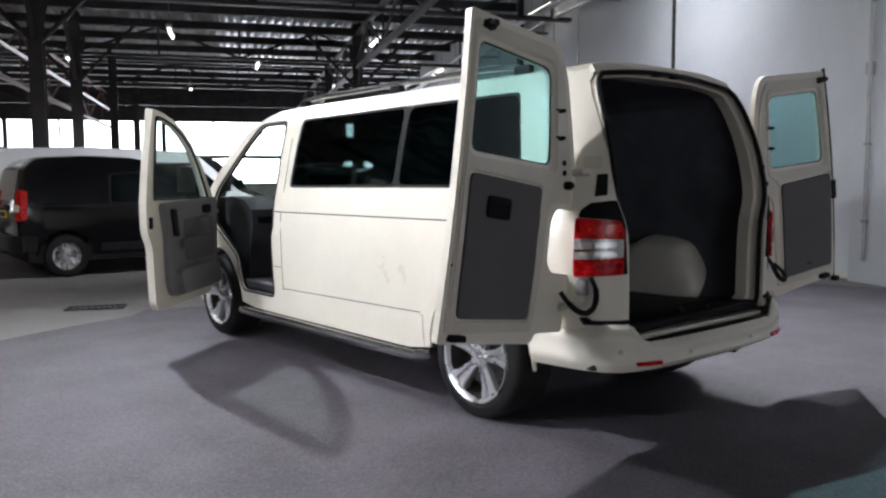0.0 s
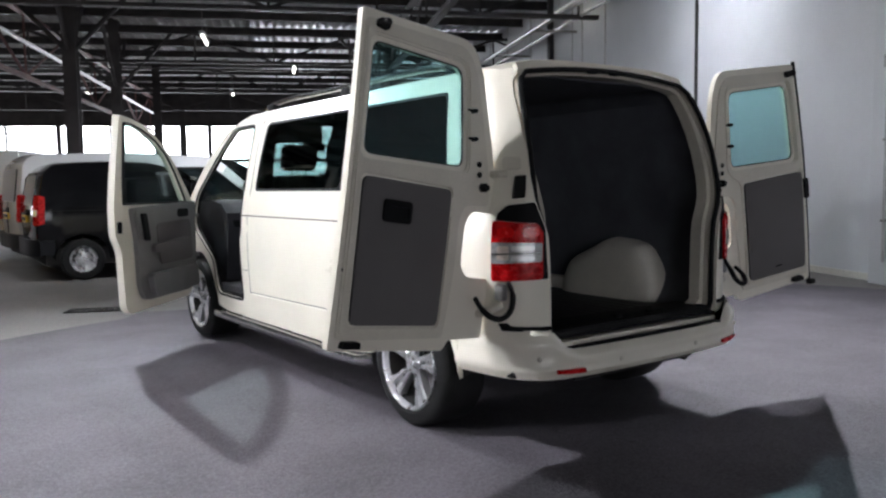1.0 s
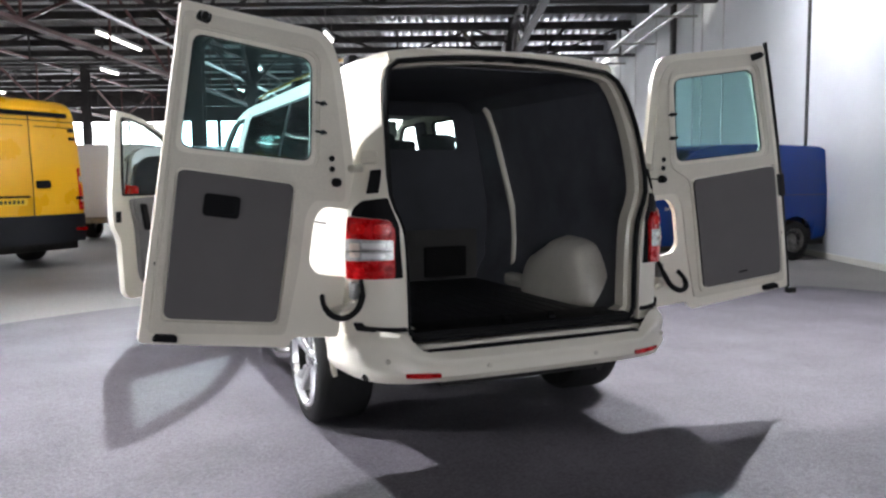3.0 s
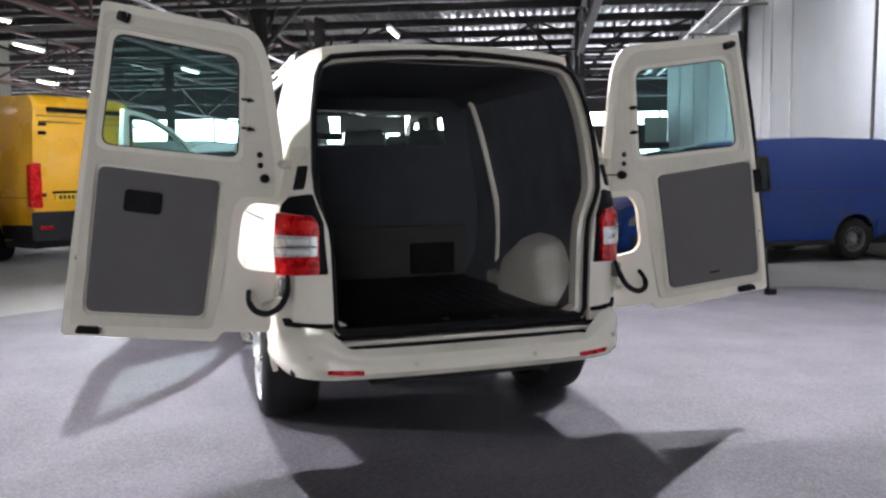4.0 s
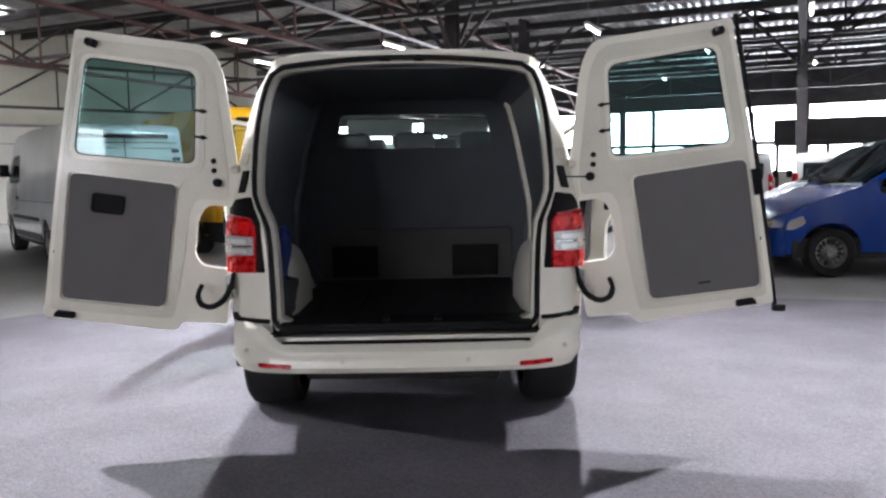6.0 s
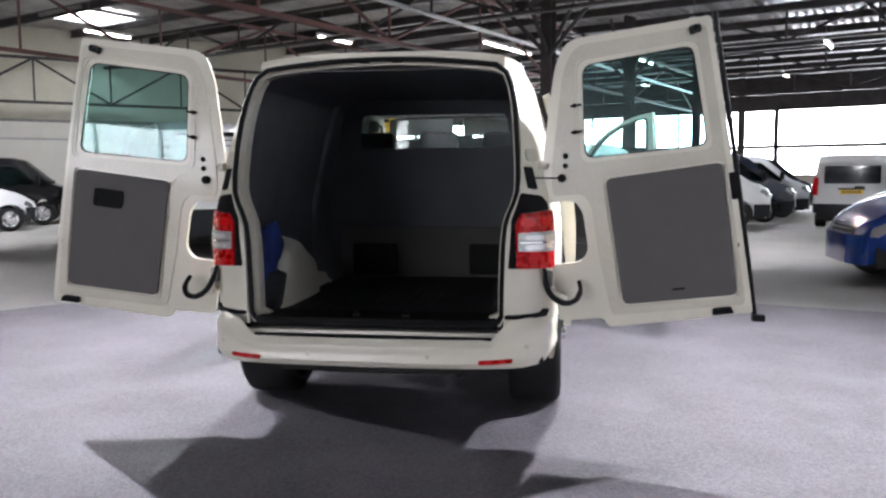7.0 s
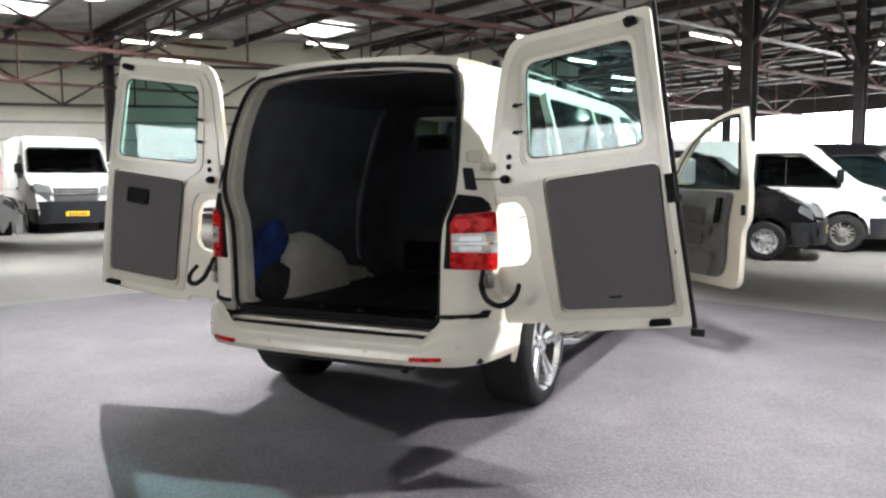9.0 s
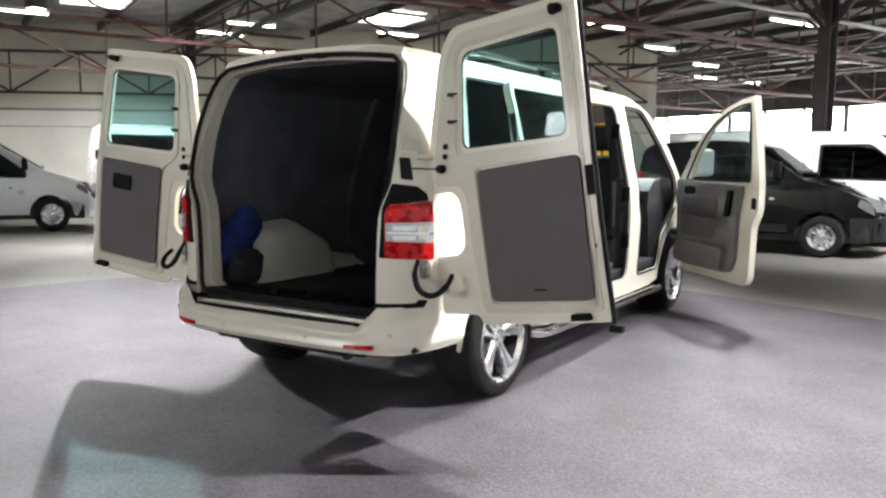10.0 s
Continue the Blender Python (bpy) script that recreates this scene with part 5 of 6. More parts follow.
def bolt_mesh():
    return mesh_of("bolt", lathe(B(), [(0.0, 0.009), (0.014, 0.009), (0.014, 0.0)], 6), "steel")



def tyre_mesh(r, w, rim):
    bm = B()
    lathe(bm, [(0.03, rim), (0.045, rim + 0.02), (0.04, r - 0.03), (0.02, r - 0.006), (0.0, r), (-w * 0.5, r), (-w + 0.04, r), (-w + 0.02, r - 0.006), (-w, r - 0.03), (-w, rim)], 56)
    for i in range(3):
        x = -w * 0.25 - i * w * 0.18
        lathe(bm, [(x, r + 0.001), (x - 0.006, r + 0.001)], 56)
    return mesh_of("tyre", bm, "tyre")


me_w, me_y = alloy_wheel(), tyre_mesh(0.352, 0.255, 0.258)
me_s, me_b = spoke_mesh(), bolt_mesh()
# barrel and backing disc coloured dark for the shade between the spokes
me_shade_barrel = mesh_of("rim_barrel", lathe(B(), [(0.011, 0.239), (-0.10, 0.226), (-0.125, 0.20), (-0.125, 0.0)], 40), "under")
me_disc = mesh_of("brake_disc", lathe(B(), [(-0.09, 0.03), (-0.09, 0.16), (-0.115, 0.16), (-0.115, 0.03)], 32), "steel")
for s in (1, -1):
    for k, y in enumerate((AX_R, AX_F)):
        at = pose(s * 0.905, y, WZ, 17 * k + 9, 0, 0 if s > 0 else 180)
        w = part("wheel", me_w, None, van, "five spoke polished alloy wheel", at)
        for i in range(5):
            part("spoke", me_s, None, w, "", pose(0, 0, 0, 72 * i, 0, 0))
            part("bolt", me_b, None, w, "", pose(0, 0, 0, 72 * i + 36, 0, 0) @ pose(0.006, 0.04, 0))
        part("rim_barrel", me_shade_barrel, None, w)
        part("tyre", me_y, None, w, "wide low profile black tyre")
        part("brake_disc", me_disc, None, w)

# ---------------------------------------------------------------- parked vehicles
# Shapes seen from the side, nose towards +y: profile of (y, z), side panes, and so on.
SHAPES = {
    "midvan": dict(len=4.83, w=0.95, base=3.0, over=0.98, r=0.33,
                   prof=[(0.02, 0.42), (0.0, 1.0), (0.10, 1.80), (0.25, 1.93), (1.5, 1.97), (3.2, 1.93), (3.45, 1.86), (4.20, 1.20), (4.52, 1.10), (4.72, 0.99), (4.81, 0.78), (4.83, 0.35)],
                   glass=(3.48, 1.84, 4.18, 1.22),
                   panes=[[(2.52, 1.15), (2.54, 1.72), (3.30, 1.72), (3.92, 1.22), (3.9, 1.12)]],
                   rear=[(-0.66, 1.16, 0.66, 1.70)]),
    "smallvan": dict(len=4.14, w=0.88, base=2.68, over=0.84, r=0.31,
                     prof=[(0.02, 0.38), (0.0, 0.95), (0.12, 1.66), (0.28, 1.80), (1.0, 1.83), (1.9, 1.80), (2.2, 1.73), (3.15, 1.14), (3.75, 0.96), (4.05, 0.76), (4.13, 0.55), (4.14, 0.28)],
                     glass=(2.24, 1.71, 3.12, 1.16),
                     panes=[[(1.85, 1.06), (1.87, 1.54), (2.28, 1.56), (2.95, 1.2), (2.95, 1.05)]],
                     rear=[(-0.62, 1.12, 0.62, 1.56)]),
    "bigvan": dict(len=5.9, w=1.0, base=3.66, over=1.25, r=0.34,
                   prof=[(0.02, 0.48), (0.0, 1.2), (0.06, 2.45), (0.2, 2.6), (2.5, 2.66), (4.0, 2.60), (4.35, 2.45), (5.0, 1.55), (5.62, 1.22), (5.82, 0.95), (5.88, 0.4)],
                   glass=(4.48, 2.28, 4.98, 1.58),
                   panes=[[(3.62, 1.45), (3.62, 2.05), (4.22, 2.05), (4.72, 1.55), (4.7, 1.42)]],
                   rear=[]),
    "mpv": dict(len=4.8, w=0.94, base=3.2, over=0.85, r=0.33,
                prof=[(0.05, 0.42), (0.0, 0.95), (0.22, 1.70), (0.4, 1.84), (1.6, 1.88), (2.7, 1.85), (3.0, 1.78), (3.9, 1.2), (4.38, 1.06), (4.64, 0.93), (4.77, 0.70), (4.8, 0.30)],
                glass=(3.04, 1.76, 3.88, 1.22),
                panes=[[(2.3, 1.10), (2.32, 1.64), (3.02, 1.64), (3.62, 1.18), (3.6, 1.06)], [(1.1, 1.10), (1.12, 1.64), (2.2, 1.64), (2.18, 1.10)], [(0.25, 1.12), (0.38, 1.62), (1.0, 1.64), (0.98, 1.10)]],
                rear=[(-0.62, 1.12, 0.62, 1.62)]),
}
SHAPES["lowvan"] = dict(SHAPES["bigvan"], prof=[(y, z if z < 1.3 else 1.3 + (z - 1.3) * 0.72) for y, z in SHAPES["bigvan"]["prof"]], glass=(4.48, 2.02, 4.98, 1.5), panes=[[(3.62, 1.38), (3.62, 1.86), (4.22, 1.86), (4.72, 1.46), (4.7, 1.36)]])
SHAPES["facevan"] = dict(SHAPES["bigvan"], prof=[(y, z if z < 0.8 else 0.8 + (z - 0.8) * 0.88) for y, z in SHAPES["bigvan"]["prof"]], glass=(4.48, 2.1, 4.98, 1.48), panes=[[(3.62, 1.36), (3.62, 1.9), (4.22, 1.9), (4.72, 1.45), (4.7, 1.34)]])
SHAPES["maxivan"] = dict(SHAPES["smallvan"], len=4.29, base=2.46, over=1.2, prof=[(y + (0.15 if y > 3 else 0), z) for y, z in SHAPES["smallvan"]["prof"]], glass=(2.24, 1.71, 3.27, 1.16), panes=[[(1.75, 1.06), (1.77, 1.54), (2.28, 1.56), (3.0, 1.2), (3.0, 1.05)]])
SHAPES["longvan"] = dict(SHAPES["smallvan"], len=4.70, base=3.2, over=0.89, prof=[(y + (0.56 if y > 0.9 else 0), z) for y, z in SHAPES["smallvan"]["prof"]], glass=(2.80, 1.71, 3.68, 1.16), panes=[[(x + 0.56, z) for x, z in p] for p in SHAPES["smallvan"]["panes"]])
SHAPES["cityvan"] = dict(SHAPES["smallvan"], base=2.3, over=0.6, len=3.66, prof=[(0.02, 0.38), (0.0, 0.95), (0.12, 1.60), (0.26, 1.71), (1.0, 1.75), (1.65, 1.73), (1.92, 1.66), (2.56, 1.18), (3.12, 1.03), (3.50, 0.86), (3.64, 0.62), (3.66, 0.28)], glass=(1.96, 1.64, 2.54, 1.2), panes=[[(1.22, 1.06), (1.24, 1.50), (1.80, 1.52), (2.34, 1.18), (2.32, 1.05)]])
HW = [(0.25, 0.93), (0.5, 0.975), (0.8, 1.0), (1.05, 0.995), (1.25, 0.965), (1.6, 0.915), (1.85, 0.86), (2.1, 0.90), (2.7, 0.82)]
HW_TALL = [(0.25, 0.94), (0.6, 0.99), (1.0, 1.0), (1.4, 0.98), (2.0, 0.93), (2.4, 0.88), (2.7, 0.80)]
me_steel = {}


def steel_wheel(r, style):
    key = (r, style)
    if key not in me_steel:
        bm = B()
        rim = r * 0.64
        n, arms = 44, 11 if style == "cap" else 14
        rings = []
        for x, k, dip in ((-0.1, 1.0, 0), (0.02, 1.0, 0), (0.03, 0.97, 0), (0.012, 0.9, 0), (0.006, 0.86, 1), (0.0, 0.62, 1), (0.01, 0.42, 0.6 if style == "cap" else 0), (0.02, 0.26, 0), (0.024, 0.12, 0), (0.024, 0.0, 0)):
            ring = []
            for j in range(n):
                a = 6.28318 * j / n
                low = dip * ((0.03 if style == "cap" else 0.07) if math.cos(arms * a) < (0.1 if style == "cap" else -0.3) else 0.0) + (0.0 if style == "cap" else 0.03 * (0.3 < k < 0.9))
                ring.append(bm.verts.new((x - low, rim * k * math.cos(a), rim * k * math.sin(a))))
            rings.append(ring)
        for p, q in zip(rings, rings[1:]):
            for j in range(n):
                bm.faces.new((p[j], p[(j + 1) % n], q[(j + 1) % n], q[j]))
        me_steel[key] = (mesh_of("wheel", bm, "alloy" if style == "cap" else "steel"), tyre_mesh(r, 0.21, rim * 0.98))
    return me_steel[key]


def vehicle(shape, color, label, at, group="", style="cap", plate=True, trim="bumper", moulding=None, blind=False):
    S = SHAPES[shape]
    tall = shape in ("bigvan", "lowvan", "facevan")
    v = thing("parked_van" if shape != "mpv" else "parked_people_carrier", label, "van", at, group)
    W = S["w"]
    bumper = trim
    tab = HW_TALL if tall else HW
    ax_r, ax_f = S["over"], S["over"] + S["base"]
    L = S["len"]

    def sd(y, z, o=0.0):
        x = W * lerp(tab, z)[0]
        x *= 1 - 0.17 * max(0, (y - L + 0.8) / 0.8) ** 2.5 - 0.05 * max(0, (0.25 - y) / 0.25) ** 2
        return (x + o, y, z)

    prof = S["prof"]
    out = rounded(prof, 0.1 if tall else 0.16, 5)
    bottom = arch(ax_f, S["r"], S["r"] * 1.22, S["r"] * 1.0) + arch(ax_r, S["r"], S["r"] * 1.22, S["r"] * 1.0)
    holes = [rounded(p, 0.05) for p in S["panes"]]
    bm = panel(B(), out + bottom, holes, lambda u, w_: sd(u, w_), 0.02, 0.25)
    flip_bm = panel(B(), out + bottom, holes, lambda u, w_: sd(u, w_), 0.02, 0.25)
    flip(flip_bm)
    tmp = bpy.data.meshes.new("tmp")
    flip_bm.to_mesh(tmp)
    flip_bm.free()
    bm.from_mesh(tmp)
    bpy.data.meshes.remove(tmp)
    # the skin across, from tail over the roof to the nose, crowned and drawn in at its edges
    gy0, gz0, gy1, gz1 = S["glass"]
    rows = []
    for y, z in dense(out, 0.15)[:-1]:
        if z < 0.3 and y < 0.3:
            continue
        hx = sd(y, z)[0]
        i = len(rows)
        row = []
        for t in (-1, -0.96, -0.85, -0.5, 0, 0.5, 0.85, 0.96, 1):
            k = 1 - abs(t) ** 6
            cy = y + (-0.05 * k if y < 0.3 * L and z < prof[2][1] else 0) + (0.05 * k if y > L * 0.62 else 0)
            row.append(bm.verts.new((hx * t, cy, z + (0.03 * k if z > prof[3][1] - 0.2 else 0))))
        rows.append(row)
    for a, b in zip(rows, rows[1:]):
        for j in range(8):
            if 0 < j < 7 and all(gz1 - 0.03 < p[j].co.z < gz0 + 0.06 and gy0 - 0.06 < p[j].co.y < gy1 + 0.2 for p in (a, b)):
                continue
            bm.faces.new((a[j], a[j + 1], b[j + 1], b[j]))
    part("body", bm, color, v)
    # cab: dashboard, seats and the wall behind them
    bm = B()
    box(bm, -W * 0.8, W * 0.8, gy1 - 0.55, gy1 - 0.04, gz1 - 0.3, gz1 - 0.06, 0.06)
    part("dashboard", bm, "dash", v)
    back = min(p[0] for p in S["panes"][0])
    for x in (-0.4, 0.4):
        bm = B()
        box(bm, x - 0.24, x + 0.24, back + 0.1, back + 0.24, 0.6, gz1 + 0.24, 0.05)
        box(bm, x - 0.13, x + 0.13, back + 0.09, back + 0.19, gz1 + 0.26, gz1 + 0.44, 0.04)
        part("seat", bm, "seat", v)
    if shape != "mpv":
        bm = B()
        box(bm, -W * 0.84, W * 0.84, back - 0.06, back - 0.03, 0.5, gz0 - 0.02, 0.02)
        part("cab_wall", bm, "card", v)
    bm = B()
    box(bm, -W * 0.9, W * 0.9, 0.1, L - 0.15, S["r"] * 0.72, S["r"] * 1.6, 0.03)
    part("underbody", bm, "under", v)

    def onside(name, poly, o, th, material, label="", hole=None):
        for s in (1, -1):
            bm = panel(B(), poly, [hole] if hole else [], lambda u, w_: sd(u, w_, o), th, 0.3)
            part(name, bm if s > 0 else flip(bm), material, v, label)

    for pane in S["panes"]:
        onside("side_window", rounded(pane, 0.05), -0.004, 0.005, "clear_glass" if shape == "longvan" else "window_tint")
        cx, cz = sum(p[0] for p in pane) / len(pane), sum(p[1] for p in pane) / len(pane)
        onside("window_seal", [(cx + (p[0] - cx) * 1.03, cz + (p[1] - cz) * 1.05) for p in rounded(pane, 0.05)], 0.003, 0.006, "rubber", hole=[(cx + (p[0] - cx) * 0.97, cz + (p[1] - cz) * 0.94) for p in rounded(pane, 0.05)])
    if not blind and shape in ("midvan",):
        onside("gap_or_shade_line", [(2.42, 0.45), (2.43, 0.45), (2.43, 1.85), (2.42, 1.85)], 0.003, 0.006, "under")
    onside("gap_or_shade_line", [(ax_f - 0.95, 0.5), (ax_f - 0.94, 0.5), (ax_f - 0.94, 1.6), (ax_f - 0.95, 1.6)], 0.003, 0.006, "under")
    onside("belt_gap", [(0.12, 1.03), (ax_f - 1.0, 1.03), (ax_f - 1.0, 1.04), (0.12, 1.04)], 0.003, 0.006, "under")
    onside("sill_trim", rounded([(ax_r + 0.48, 0.36), (ax_f - 0.48, 0.36), (ax_f - 0.48, 0.47), (ax_r + 0.48, 0.47)], 0.02), 0.012, 0.02, trim)
    onside("side_moulding", rounded([(ax_r + 0.5, 0.70), (ax_f - 0.5, 0.70), (ax_f - 0.5, 0.76), (ax_r + 0.5, 0.76)], 0.015), 0.012, 0.02, moulding or ("plastic" if tall else color))
    onside("door_handle", rounded([(ax_f - 1.2, 1.06), (ax_f - 1.02, 1.06), (ax_f - 1.02, 1.10), (ax_f - 1.2, 1.10)], 0.015), 0.03, 0.03, "plastic")
    za, zb = (0.88, 1.56) if tall else (0.83, 1.27)
    onside("tail_wrap", rounded([(0.0, za), (0.10, za + 0.02), (0.12, zb - 0.02), (0.04, zb)], 0.02), 0.006, 0.02, "red_lens")
    nz = prof[-3][1]
    onside("bumper_corner", rounded([(ax_f + S["r"] * 1.26, 0.30), (L - 0.04, 0.28), (L - 0.02, 0.60), (ax_f + S["r"] * 1.2, 0.60)], 0.03), 0.012, 0.02, bumper)
    onside("bumper_corner", rounded([(0.06, 0.40), (ax_r - S["r"] * 1.26, 0.38), (ax_r - S["r"] * 1.2, 0.60), (0.05, 0.62)], 0.03), 0.012, 0.02, trim)
    onside("headlight_wrap", rounded([(L - 0.30, nz - 0.08), (L - 0.07, nz - 0.22), (L - 0.10, nz - 0.06), (L - 0.26, nz + 0.02)], 0.03), 0.006, 0.02, "headlamp")
    onside("side_repeater", rounded([(ax_f - 0.75, 0.84), (ax_f - 0.67, 0.84), (ax_f - 0.67, 0.88), (ax_f - 0.75, 0.88)], 0.015), 0.01, 0.015, "clear_lens")
    # windscreen
    y0, z0, y1, z1 = S["glass"]
    hx0, hx1 = sd(y0, z0)[0] * 0.93, sd(y1, z1)[0] * 0.90
    bm = panel(B(), rounded([(-1, 0), (1, 0), (0.98, 1), (-0.98, 1)], 0.08), [], lambda u, t: (u * (hx1 + (hx0 - hx1) * t), y1 + (y0 - y1) * t + 0.05 * (1 - abs(u) ** 6) + 0.012, z1 + (z0 - z1) * t + 0.012), 0.01, 0.2)
    part("windscreen", bm, "window_tint", v)
    for s in (1, -1):
        bm = tube(B(), [(s * hx1 * 0.08, y1 + 0.07, z1 + 0.05), (s * hx1 * 0.75, y1 + 0.05, z1 + 0.07)], 0.012, 6)
        part("wiper", bm, "rubber", v)
    # nose: grille, headlights, bumper
    fb = 0.78 if tall else 0.62
    hx = sd(L - 0.1, 0.7)[0]
    bm = panel(B(), rounded([(-0.99, 0.26), (0.99, 0.26), (0.99, fb), (-0.99, fb)], 0.04), [], lambda u, z: (-u * hx, L + 0.085 - 0.17 * abs(u) ** 6, z), 0.05, 0.2)
    part("front_bumper", bm, bumper, v)
    bm = panel(B(), rounded([(-0.55, nz - 0.24), (0.55, nz - 0.24), (0.60, nz - 0.06), (-0.60, nz - 0.06)], 0.03), [], lambda u, z: (-u * hx, L + 0.065 - 0.05 * abs(u) ** 6 - (z - nz + 0.24) * 0.45, z), 0.03, 0.1)
    gr = part("grille", bm, "plastic", v)
    for k in range(3):
        z = nz - 0.21 + k * 0.06
        bm = panel(B(), [(-0.53, z), (0.53, z), (0.54, z + 0.012), (-0.54, z + 0.012)], [], lambda u, w_: (-u * hx, L + 0.077 - 0.05 * abs(u) ** 6 - (w_ - nz + 0.24) * 0.45, w_), 0.01, 0.2)
        part("slat", bm, "grey_plastic", gr)
    for s in (1, -1):
        bm = panel(B(), rounded([(0.60, nz - 0.22), (0.97, nz - 0.16), (0.99, nz + 0.05), (0.64, nz - 0.03)], 0.04), [], lambda u, z: (-s * u * hx * 1.0, L + 0.07 - 0.22 * u ** 6 - (z - nz + 0.24) * 0.5, z), 0.04, 0.08)
        part("headlight", bm, "headlamp", v)
        # mirrors
        p = sd(y1 - 0.28, z1 + 0.1)
        bm = B()
        box(bm, min(s * (p[0] + 0.03), s * (p[0] + 0.2)), max(s * (p[0] + 0.03), s * (p[0] + 0.2)), p[1] - 0.05, p[1] + 0.06, z1 - 0.02, z1 + 0.22, 0.03)
        box(bm, min(s * (p[0] - 0.02), s * (p[0] + 0.06)), max(s * (p[0] - 0.02), s * (p[0] + 0.06)), p[1] - 0.02, p[1] + 0.03, z1 - 0.02, z1 + 0.05, 0.01)
        part("wing_mirror", bm, "plastic", v)
        # tail lamps
        bm = panel(B(), rounded([(0.86, za), (0.99, za), (0.99, zb), (0.88, zb)], 0.03), [], lambda u, z: (s * u * sd(0.05, z)[0] * 1.015, prof[1][0] - 0.06 + 0.09 * u ** 10 + (0.1 * max(0, z - 1.0) if not tall else 0.04 * max(0, z - 1.2)), z), 0.05, 0.08)
        tl = part("tail_light", bm, "red_lens", v)
        for zl in ((za + 0.18, za + 0.50) if tall else (za + 0.18,)):
            bm = panel(B(), rounded([(0.885, zl - 0.05), (0.975, zl - 0.05), (0.975, zl + 0.05), (0.885, zl + 0.05)], 0.035, 4), [], lambda u, z: (s * u * sd(0.05, z)[0] * 1.015, prof[1][0] - 0.066 + 0.09 * u ** 10 + (0.1 * max(0, z - 1.0) if not tall else 0.04 * max(0, z - 1.2)), z), 0.01, 0.08)
            part("lens", bm, "bulb", tl)
    # tail: bumper, plate, door gap, handle, windows
    rb = 0.82 if tall else 0.62
    bm = panel(B(), rounded([(-1.0, 0.38), (1.0, 0.38), (1.0, rb), (-1.0, rb)], 0.05), [], lambda u, z: (u * W * 0.985, -0.12 + 0.14 * abs(u) ** 4, z), 0.06, 0.2)
    part("rear_bumper", bm, trim, v)

    def tail(x0, z0, x1, z1, o, material, name, lab="", parent=None):
        bm = panel(B(), rounded([(x0, z0), (x1, z0), (x1, z1), (x0, z1)], min(0.05, abs(z1 - z0) / 3)), [], lambda u, z: (u, np.interp(z, [prof[0][1], prof[1][1], prof[2][1]], [prof[0][0], prof[1][0], prof[2][0]]) - 0.055 - o + 0.02 * (u / W) ** 4, z), 0.02, 0.3)
        return part(name, bm, material, parent or v, lab)

    for x0, z0, x1, z1 in S["rear"]:
        if not blind:
            tail(x0, z0, x1, z1, 0.008, "car_glass", "rear_window")
    if tall or blind or shape == "midvan":
        tail(-0.006, 0.62, 0.006, prof[2][1] - 0.02, 0.004, "under", "gap_or_shade_line")
    if tall:
        tail(-0.90, 1.30, 0.90, 1.312, 0.006, "white" if color == "white" else color, "belt_rib")
        tail(-0.82, prof[2][1] - 0.17, 0.82, prof[2][1] - 0.158, 0.006, "under", "gap_or_shade_line")
    if tall:
        tail(0.05, 1.24, 0.30, 1.36, 0.02, "plastic", "door_handle")
        tail(-0.68, prof[2][1] - 0.10, 0.68, prof[2][1] - 0.03, 0.03, "plastic", "roof_lip")
        for s in (1, -1):
            for z in (1.05, prof[2][1] - 0.32, prof[2][1] - 0.45):
                x = s * (sd(0.05, z)[0] - 0.07)
                tail(min(x, x - s * 0.12), z, max(x, x - s * 0.12), z + 0.05, 0.015, "plastic", "door_hinge")
            tail(min(s * 0.72, s * 0.92), 0.55, max(s * 0.72, s * 0.92), 0.60, 0.075, "red_lens", "reflector")
        for x in (-0.45, 0.45):
            tail(x - 0.35, prof[2][1] - 0.26, x + 0.35, prof[2][1] - 0.25, 0.004, "under", "gap_or_shade_line")
    else:
        tail(0.06, 1.0, 0.28, 1.06, 0.03, "plastic", "door_handle")
    if plate:
        px, pz = (-0.38, 0.98) if tall else (0.0, 0.86)
        tail(px - 0.30, pz + 0.115, px + 0.30, pz + 0.15, 0.03, "plastic", "plate_light_strip")
        p = tail(px - 0.26, pz, px + 0.26, pz + 0.11, 0.02, "plate", "number_plate", "yellow number plate")
        for k in range(6):
            tail(px - 0.2 + k * 0.07, pz + 0.025, px - 0.155 + k * 0.07, pz + 0.085, 0.025, "bar", "bar", "", p)
        bm = B()
        box(bm, -0.26, 0.26, L + 0.088, L + 0.096, 0.42, 0.53, 0.004)
        p = part("number_plate", bm, "plate", v, "yellow number plate")
        for k in range(6):
            bm = B()
            box(bm, -0.2 + k * 0.07, -0.155 + k * 0.07, L + 0.097, L + 0.10, 0.445, 0.505)
            part("bar", bm, "bar", p)
    mw, mt = steel_wheel(S["r"], style)
    for s in (1, -1):
        for y in (ax_r, ax_f):
            w = part("wheel", mw, None, v, "", pose(s * (W - 0.06), y, S["r"], 20 * y, 0, 0 if s > 0 else 180))
            part("tyre", mt, None, w)
    return v


def by_wheel(shape, x, y, heading, front=True, s=1):
    """The pose that brings a front or rear wheel of side s (1: its right) to stand at x, y; heading in degrees left of +y."""
    S = SHAPES[shape]
    ly = S["over"] + (S["base"] if front else 0)
    return pose(x, y, 0, 0, 0, heading) @ pose(-s * (S["w"] - 0.06), -ly, 0)


ROW = "row of parked vans"
vehicle("cityvan", "black", "black small van with silver wheel trims parked in a row", by_wheel("cityvan", 1.55, 9.9, -92), ROW, "cap")
vehicle("midvan", "white", "white panel van parked in a row on concrete", by_wheel("midvan", 2.68, 11.95, -89), ROW, "steel")
vehicle("midvan", "black", "black panel van parked in a row beside a white one", by_wheel("midvan", 3.92, 13.98, -89), ROW, "cap")
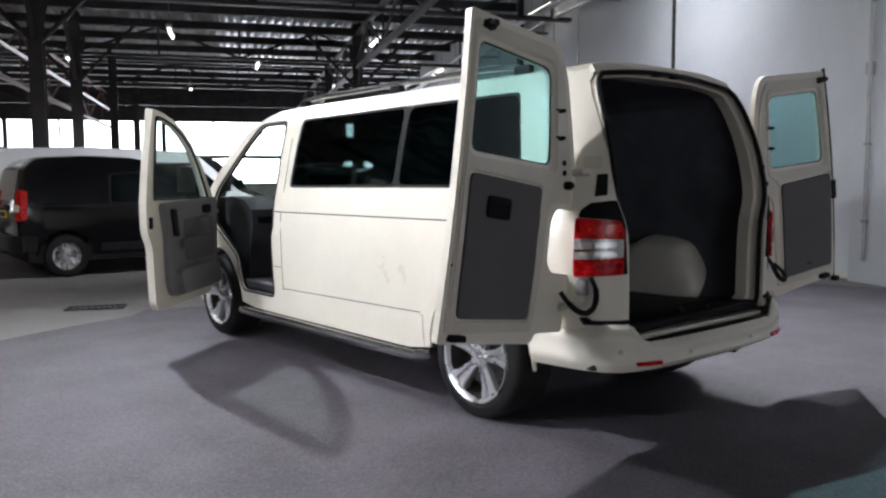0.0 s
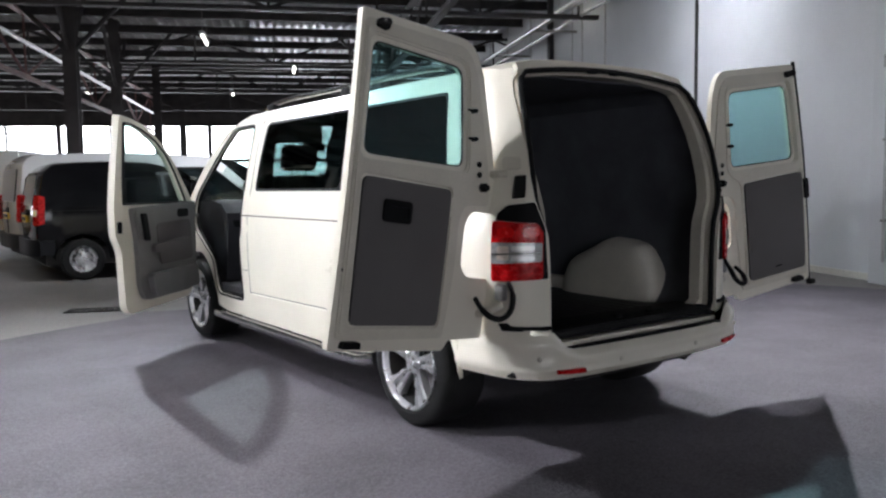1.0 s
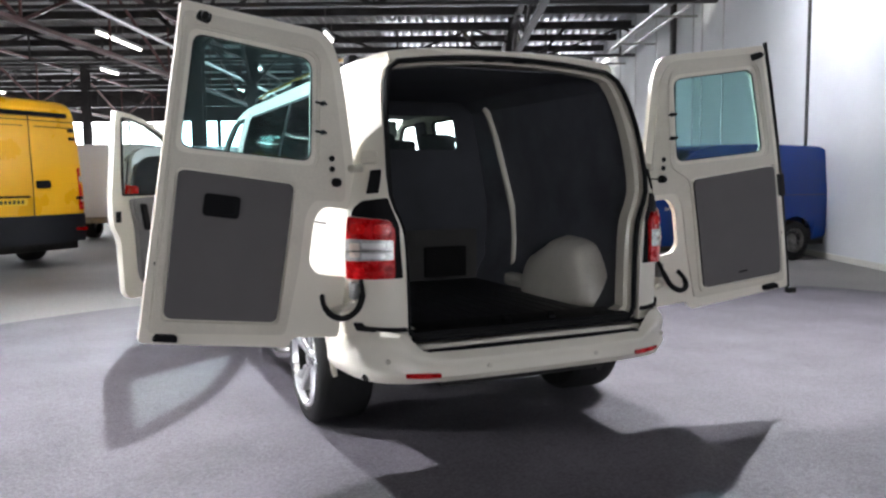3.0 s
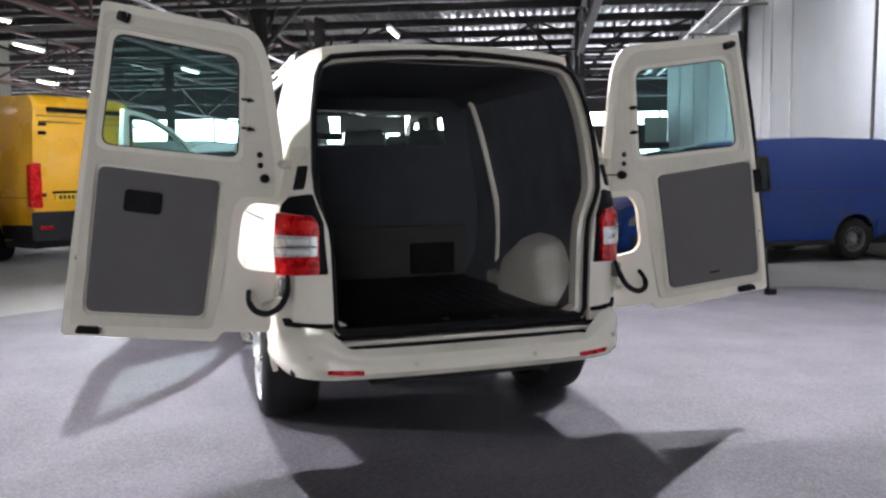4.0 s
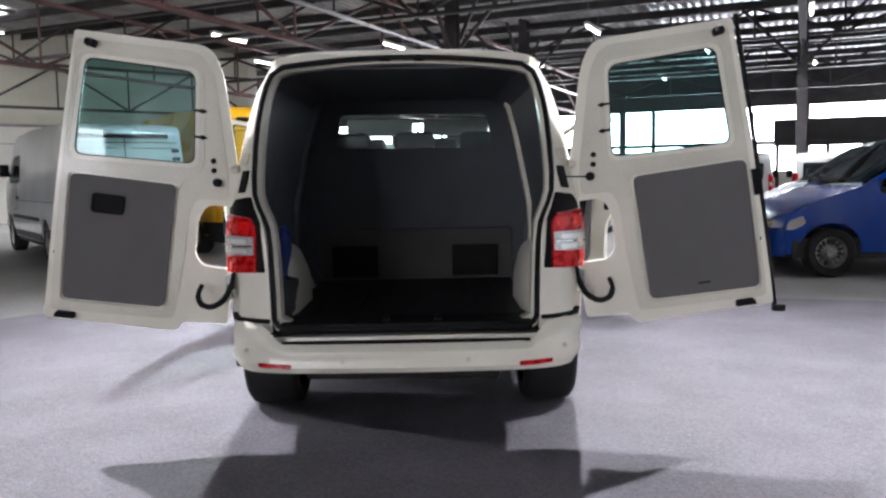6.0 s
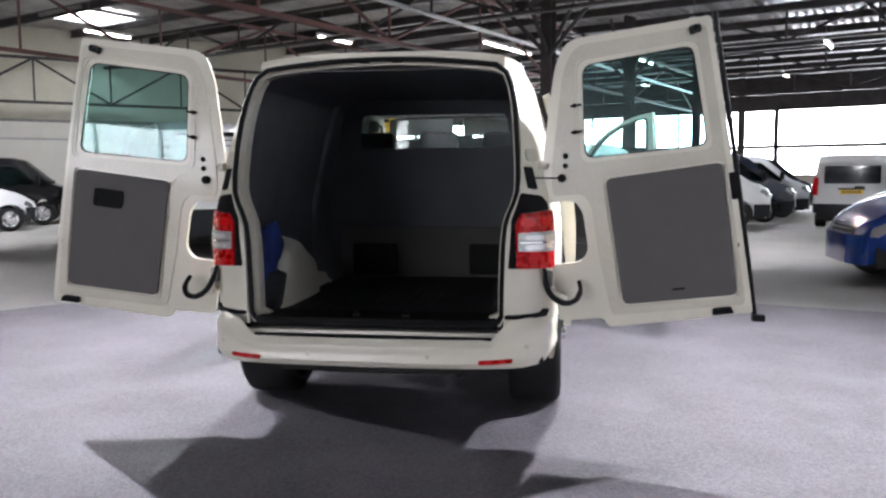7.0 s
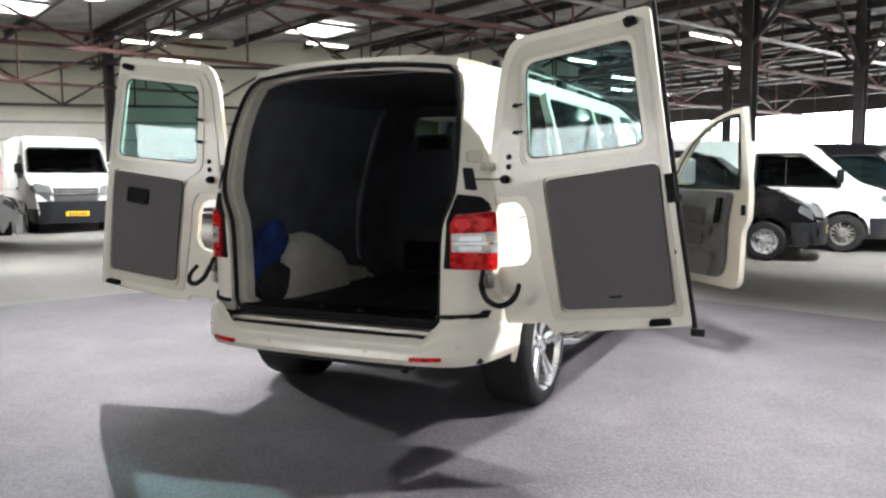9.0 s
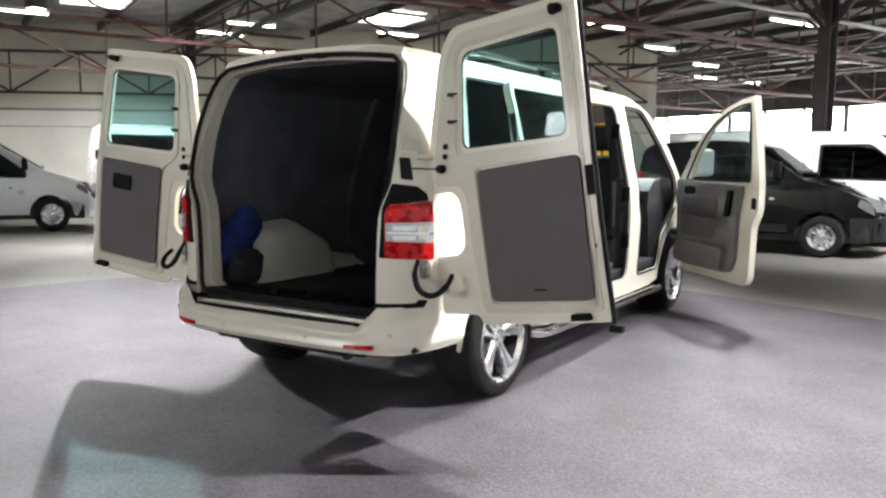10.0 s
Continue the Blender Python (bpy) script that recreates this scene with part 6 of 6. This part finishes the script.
vehicle("midvan", "white", "white panel van with a dark bumper in the row", by_wheel("midvan", 5.4, 17.1, -89), ROW, "steel")
vehicle("midvan", "navy", "dark blue panel van parked far along the row", by_wheel("midvan", 6.7, 19.7, -89), ROW, "steel")
vehicle("midvan", "silver", "light grey panel van parked far along the row", by_wheel("midvan", 7.9, 22.4, -89), ROW, "steel")
vehicle("midvan", "navy", "dark panel van at the end of the row", by_wheel("midvan", 9.0, 25.6, -89), ROW, "steel")
vehicle("longvan", "blue", "bright blue small panel van beside the white wall", by_wheel("longvan", 5.08, 6.05, 87, True, -1), "", "steel", trim="blue", blind=True, plate=False)
BLUES = "small vans parked beside the white wall"
for i, c in enumerate(("white", "silver", "white")):
    vehicle("smallvan", c, "white small van parked beside the blue one" if c == "white" else "silver small van between two white ones", by_wheel("smallvan", 6.2 + 1.2 * i, 8.5 + 2.5 * i, 92, True, -1), BLUES, "steel", blind=True)
vehicle("smallvan", "white", "white small van with a yellow plate parked nose away", by_wheel("smallvan", 7.6, 18.0, -22, False, -1), "", "steel")
vehicle("smallvan", "white", "white small van parked beyond the row", by_wheel("smallvan", 10.3, 18.6, -24, False, -1), "", "steel")
vehicle("bigvan", "yellow", "yellow high roof delivery van with closed rear doors", pose(-2.75, 10.45, 0, 0, 0, 40), "", "steel")
vehicle("lowvan", "white", "white long panel van with a yellow plate", pose(-4.75, 8.85, 0, 0, 0, 36), "", "steel")
vehicle("mpv", "silver", "silver people carrier parked on the concrete", by_wheel("mpv", -11.95, 6.1, -30), "", "cap", trim="silver")
vehicle("facevan", "white", "white high roof van facing the stage", by_wheel("facevan", -15.3, 9.66, -119, True, 1), "", "steel")
vehicle("maxivan", "white", "white long small van with a dark side strip", by_wheel("maxivan", -12.94, 14.6, -47), "", "cap", moulding="plastic", blind=True)
vehicle("midvan", "black", "black van parked behind the white one", by_wheel("midvan", -14.0, 17.4, -60), "", "cap")

# white box trailer behind the yellow van
tr = thing("box_trailer", "white box trailer with a red tail lamp", "trailer", pose(-1.7, 15.6, 0, 0, 0, -25))
bm = B()
box(bm, -1.0, 1.0, 0, 3.0, 0.55, 2.15, 0.03)
part("box", bm, "white", tr)
bm = B()
box(bm, -0.95, 0.95, 0.05, 2.9, 0.42, 0.55)
part("chassis", bm, "steel", tr)
for x in (-0.95, 0.75):
    bm = B()
    box(bm, x, x + 0.2, -0.05, 0, 0.42, 0.52, 0.01)
    part("tail_light", bm, "red_lens", tr)
mw, mt = steel_wheel(0.31, "steel")
for s in (1, -1):
    w = part("wheel", mw, None, tr, "", pose(s * 0.95, 1.5, 0.31, 0, 0, 0 if s > 0 else 180))
    part("tyre", mt, None, w)
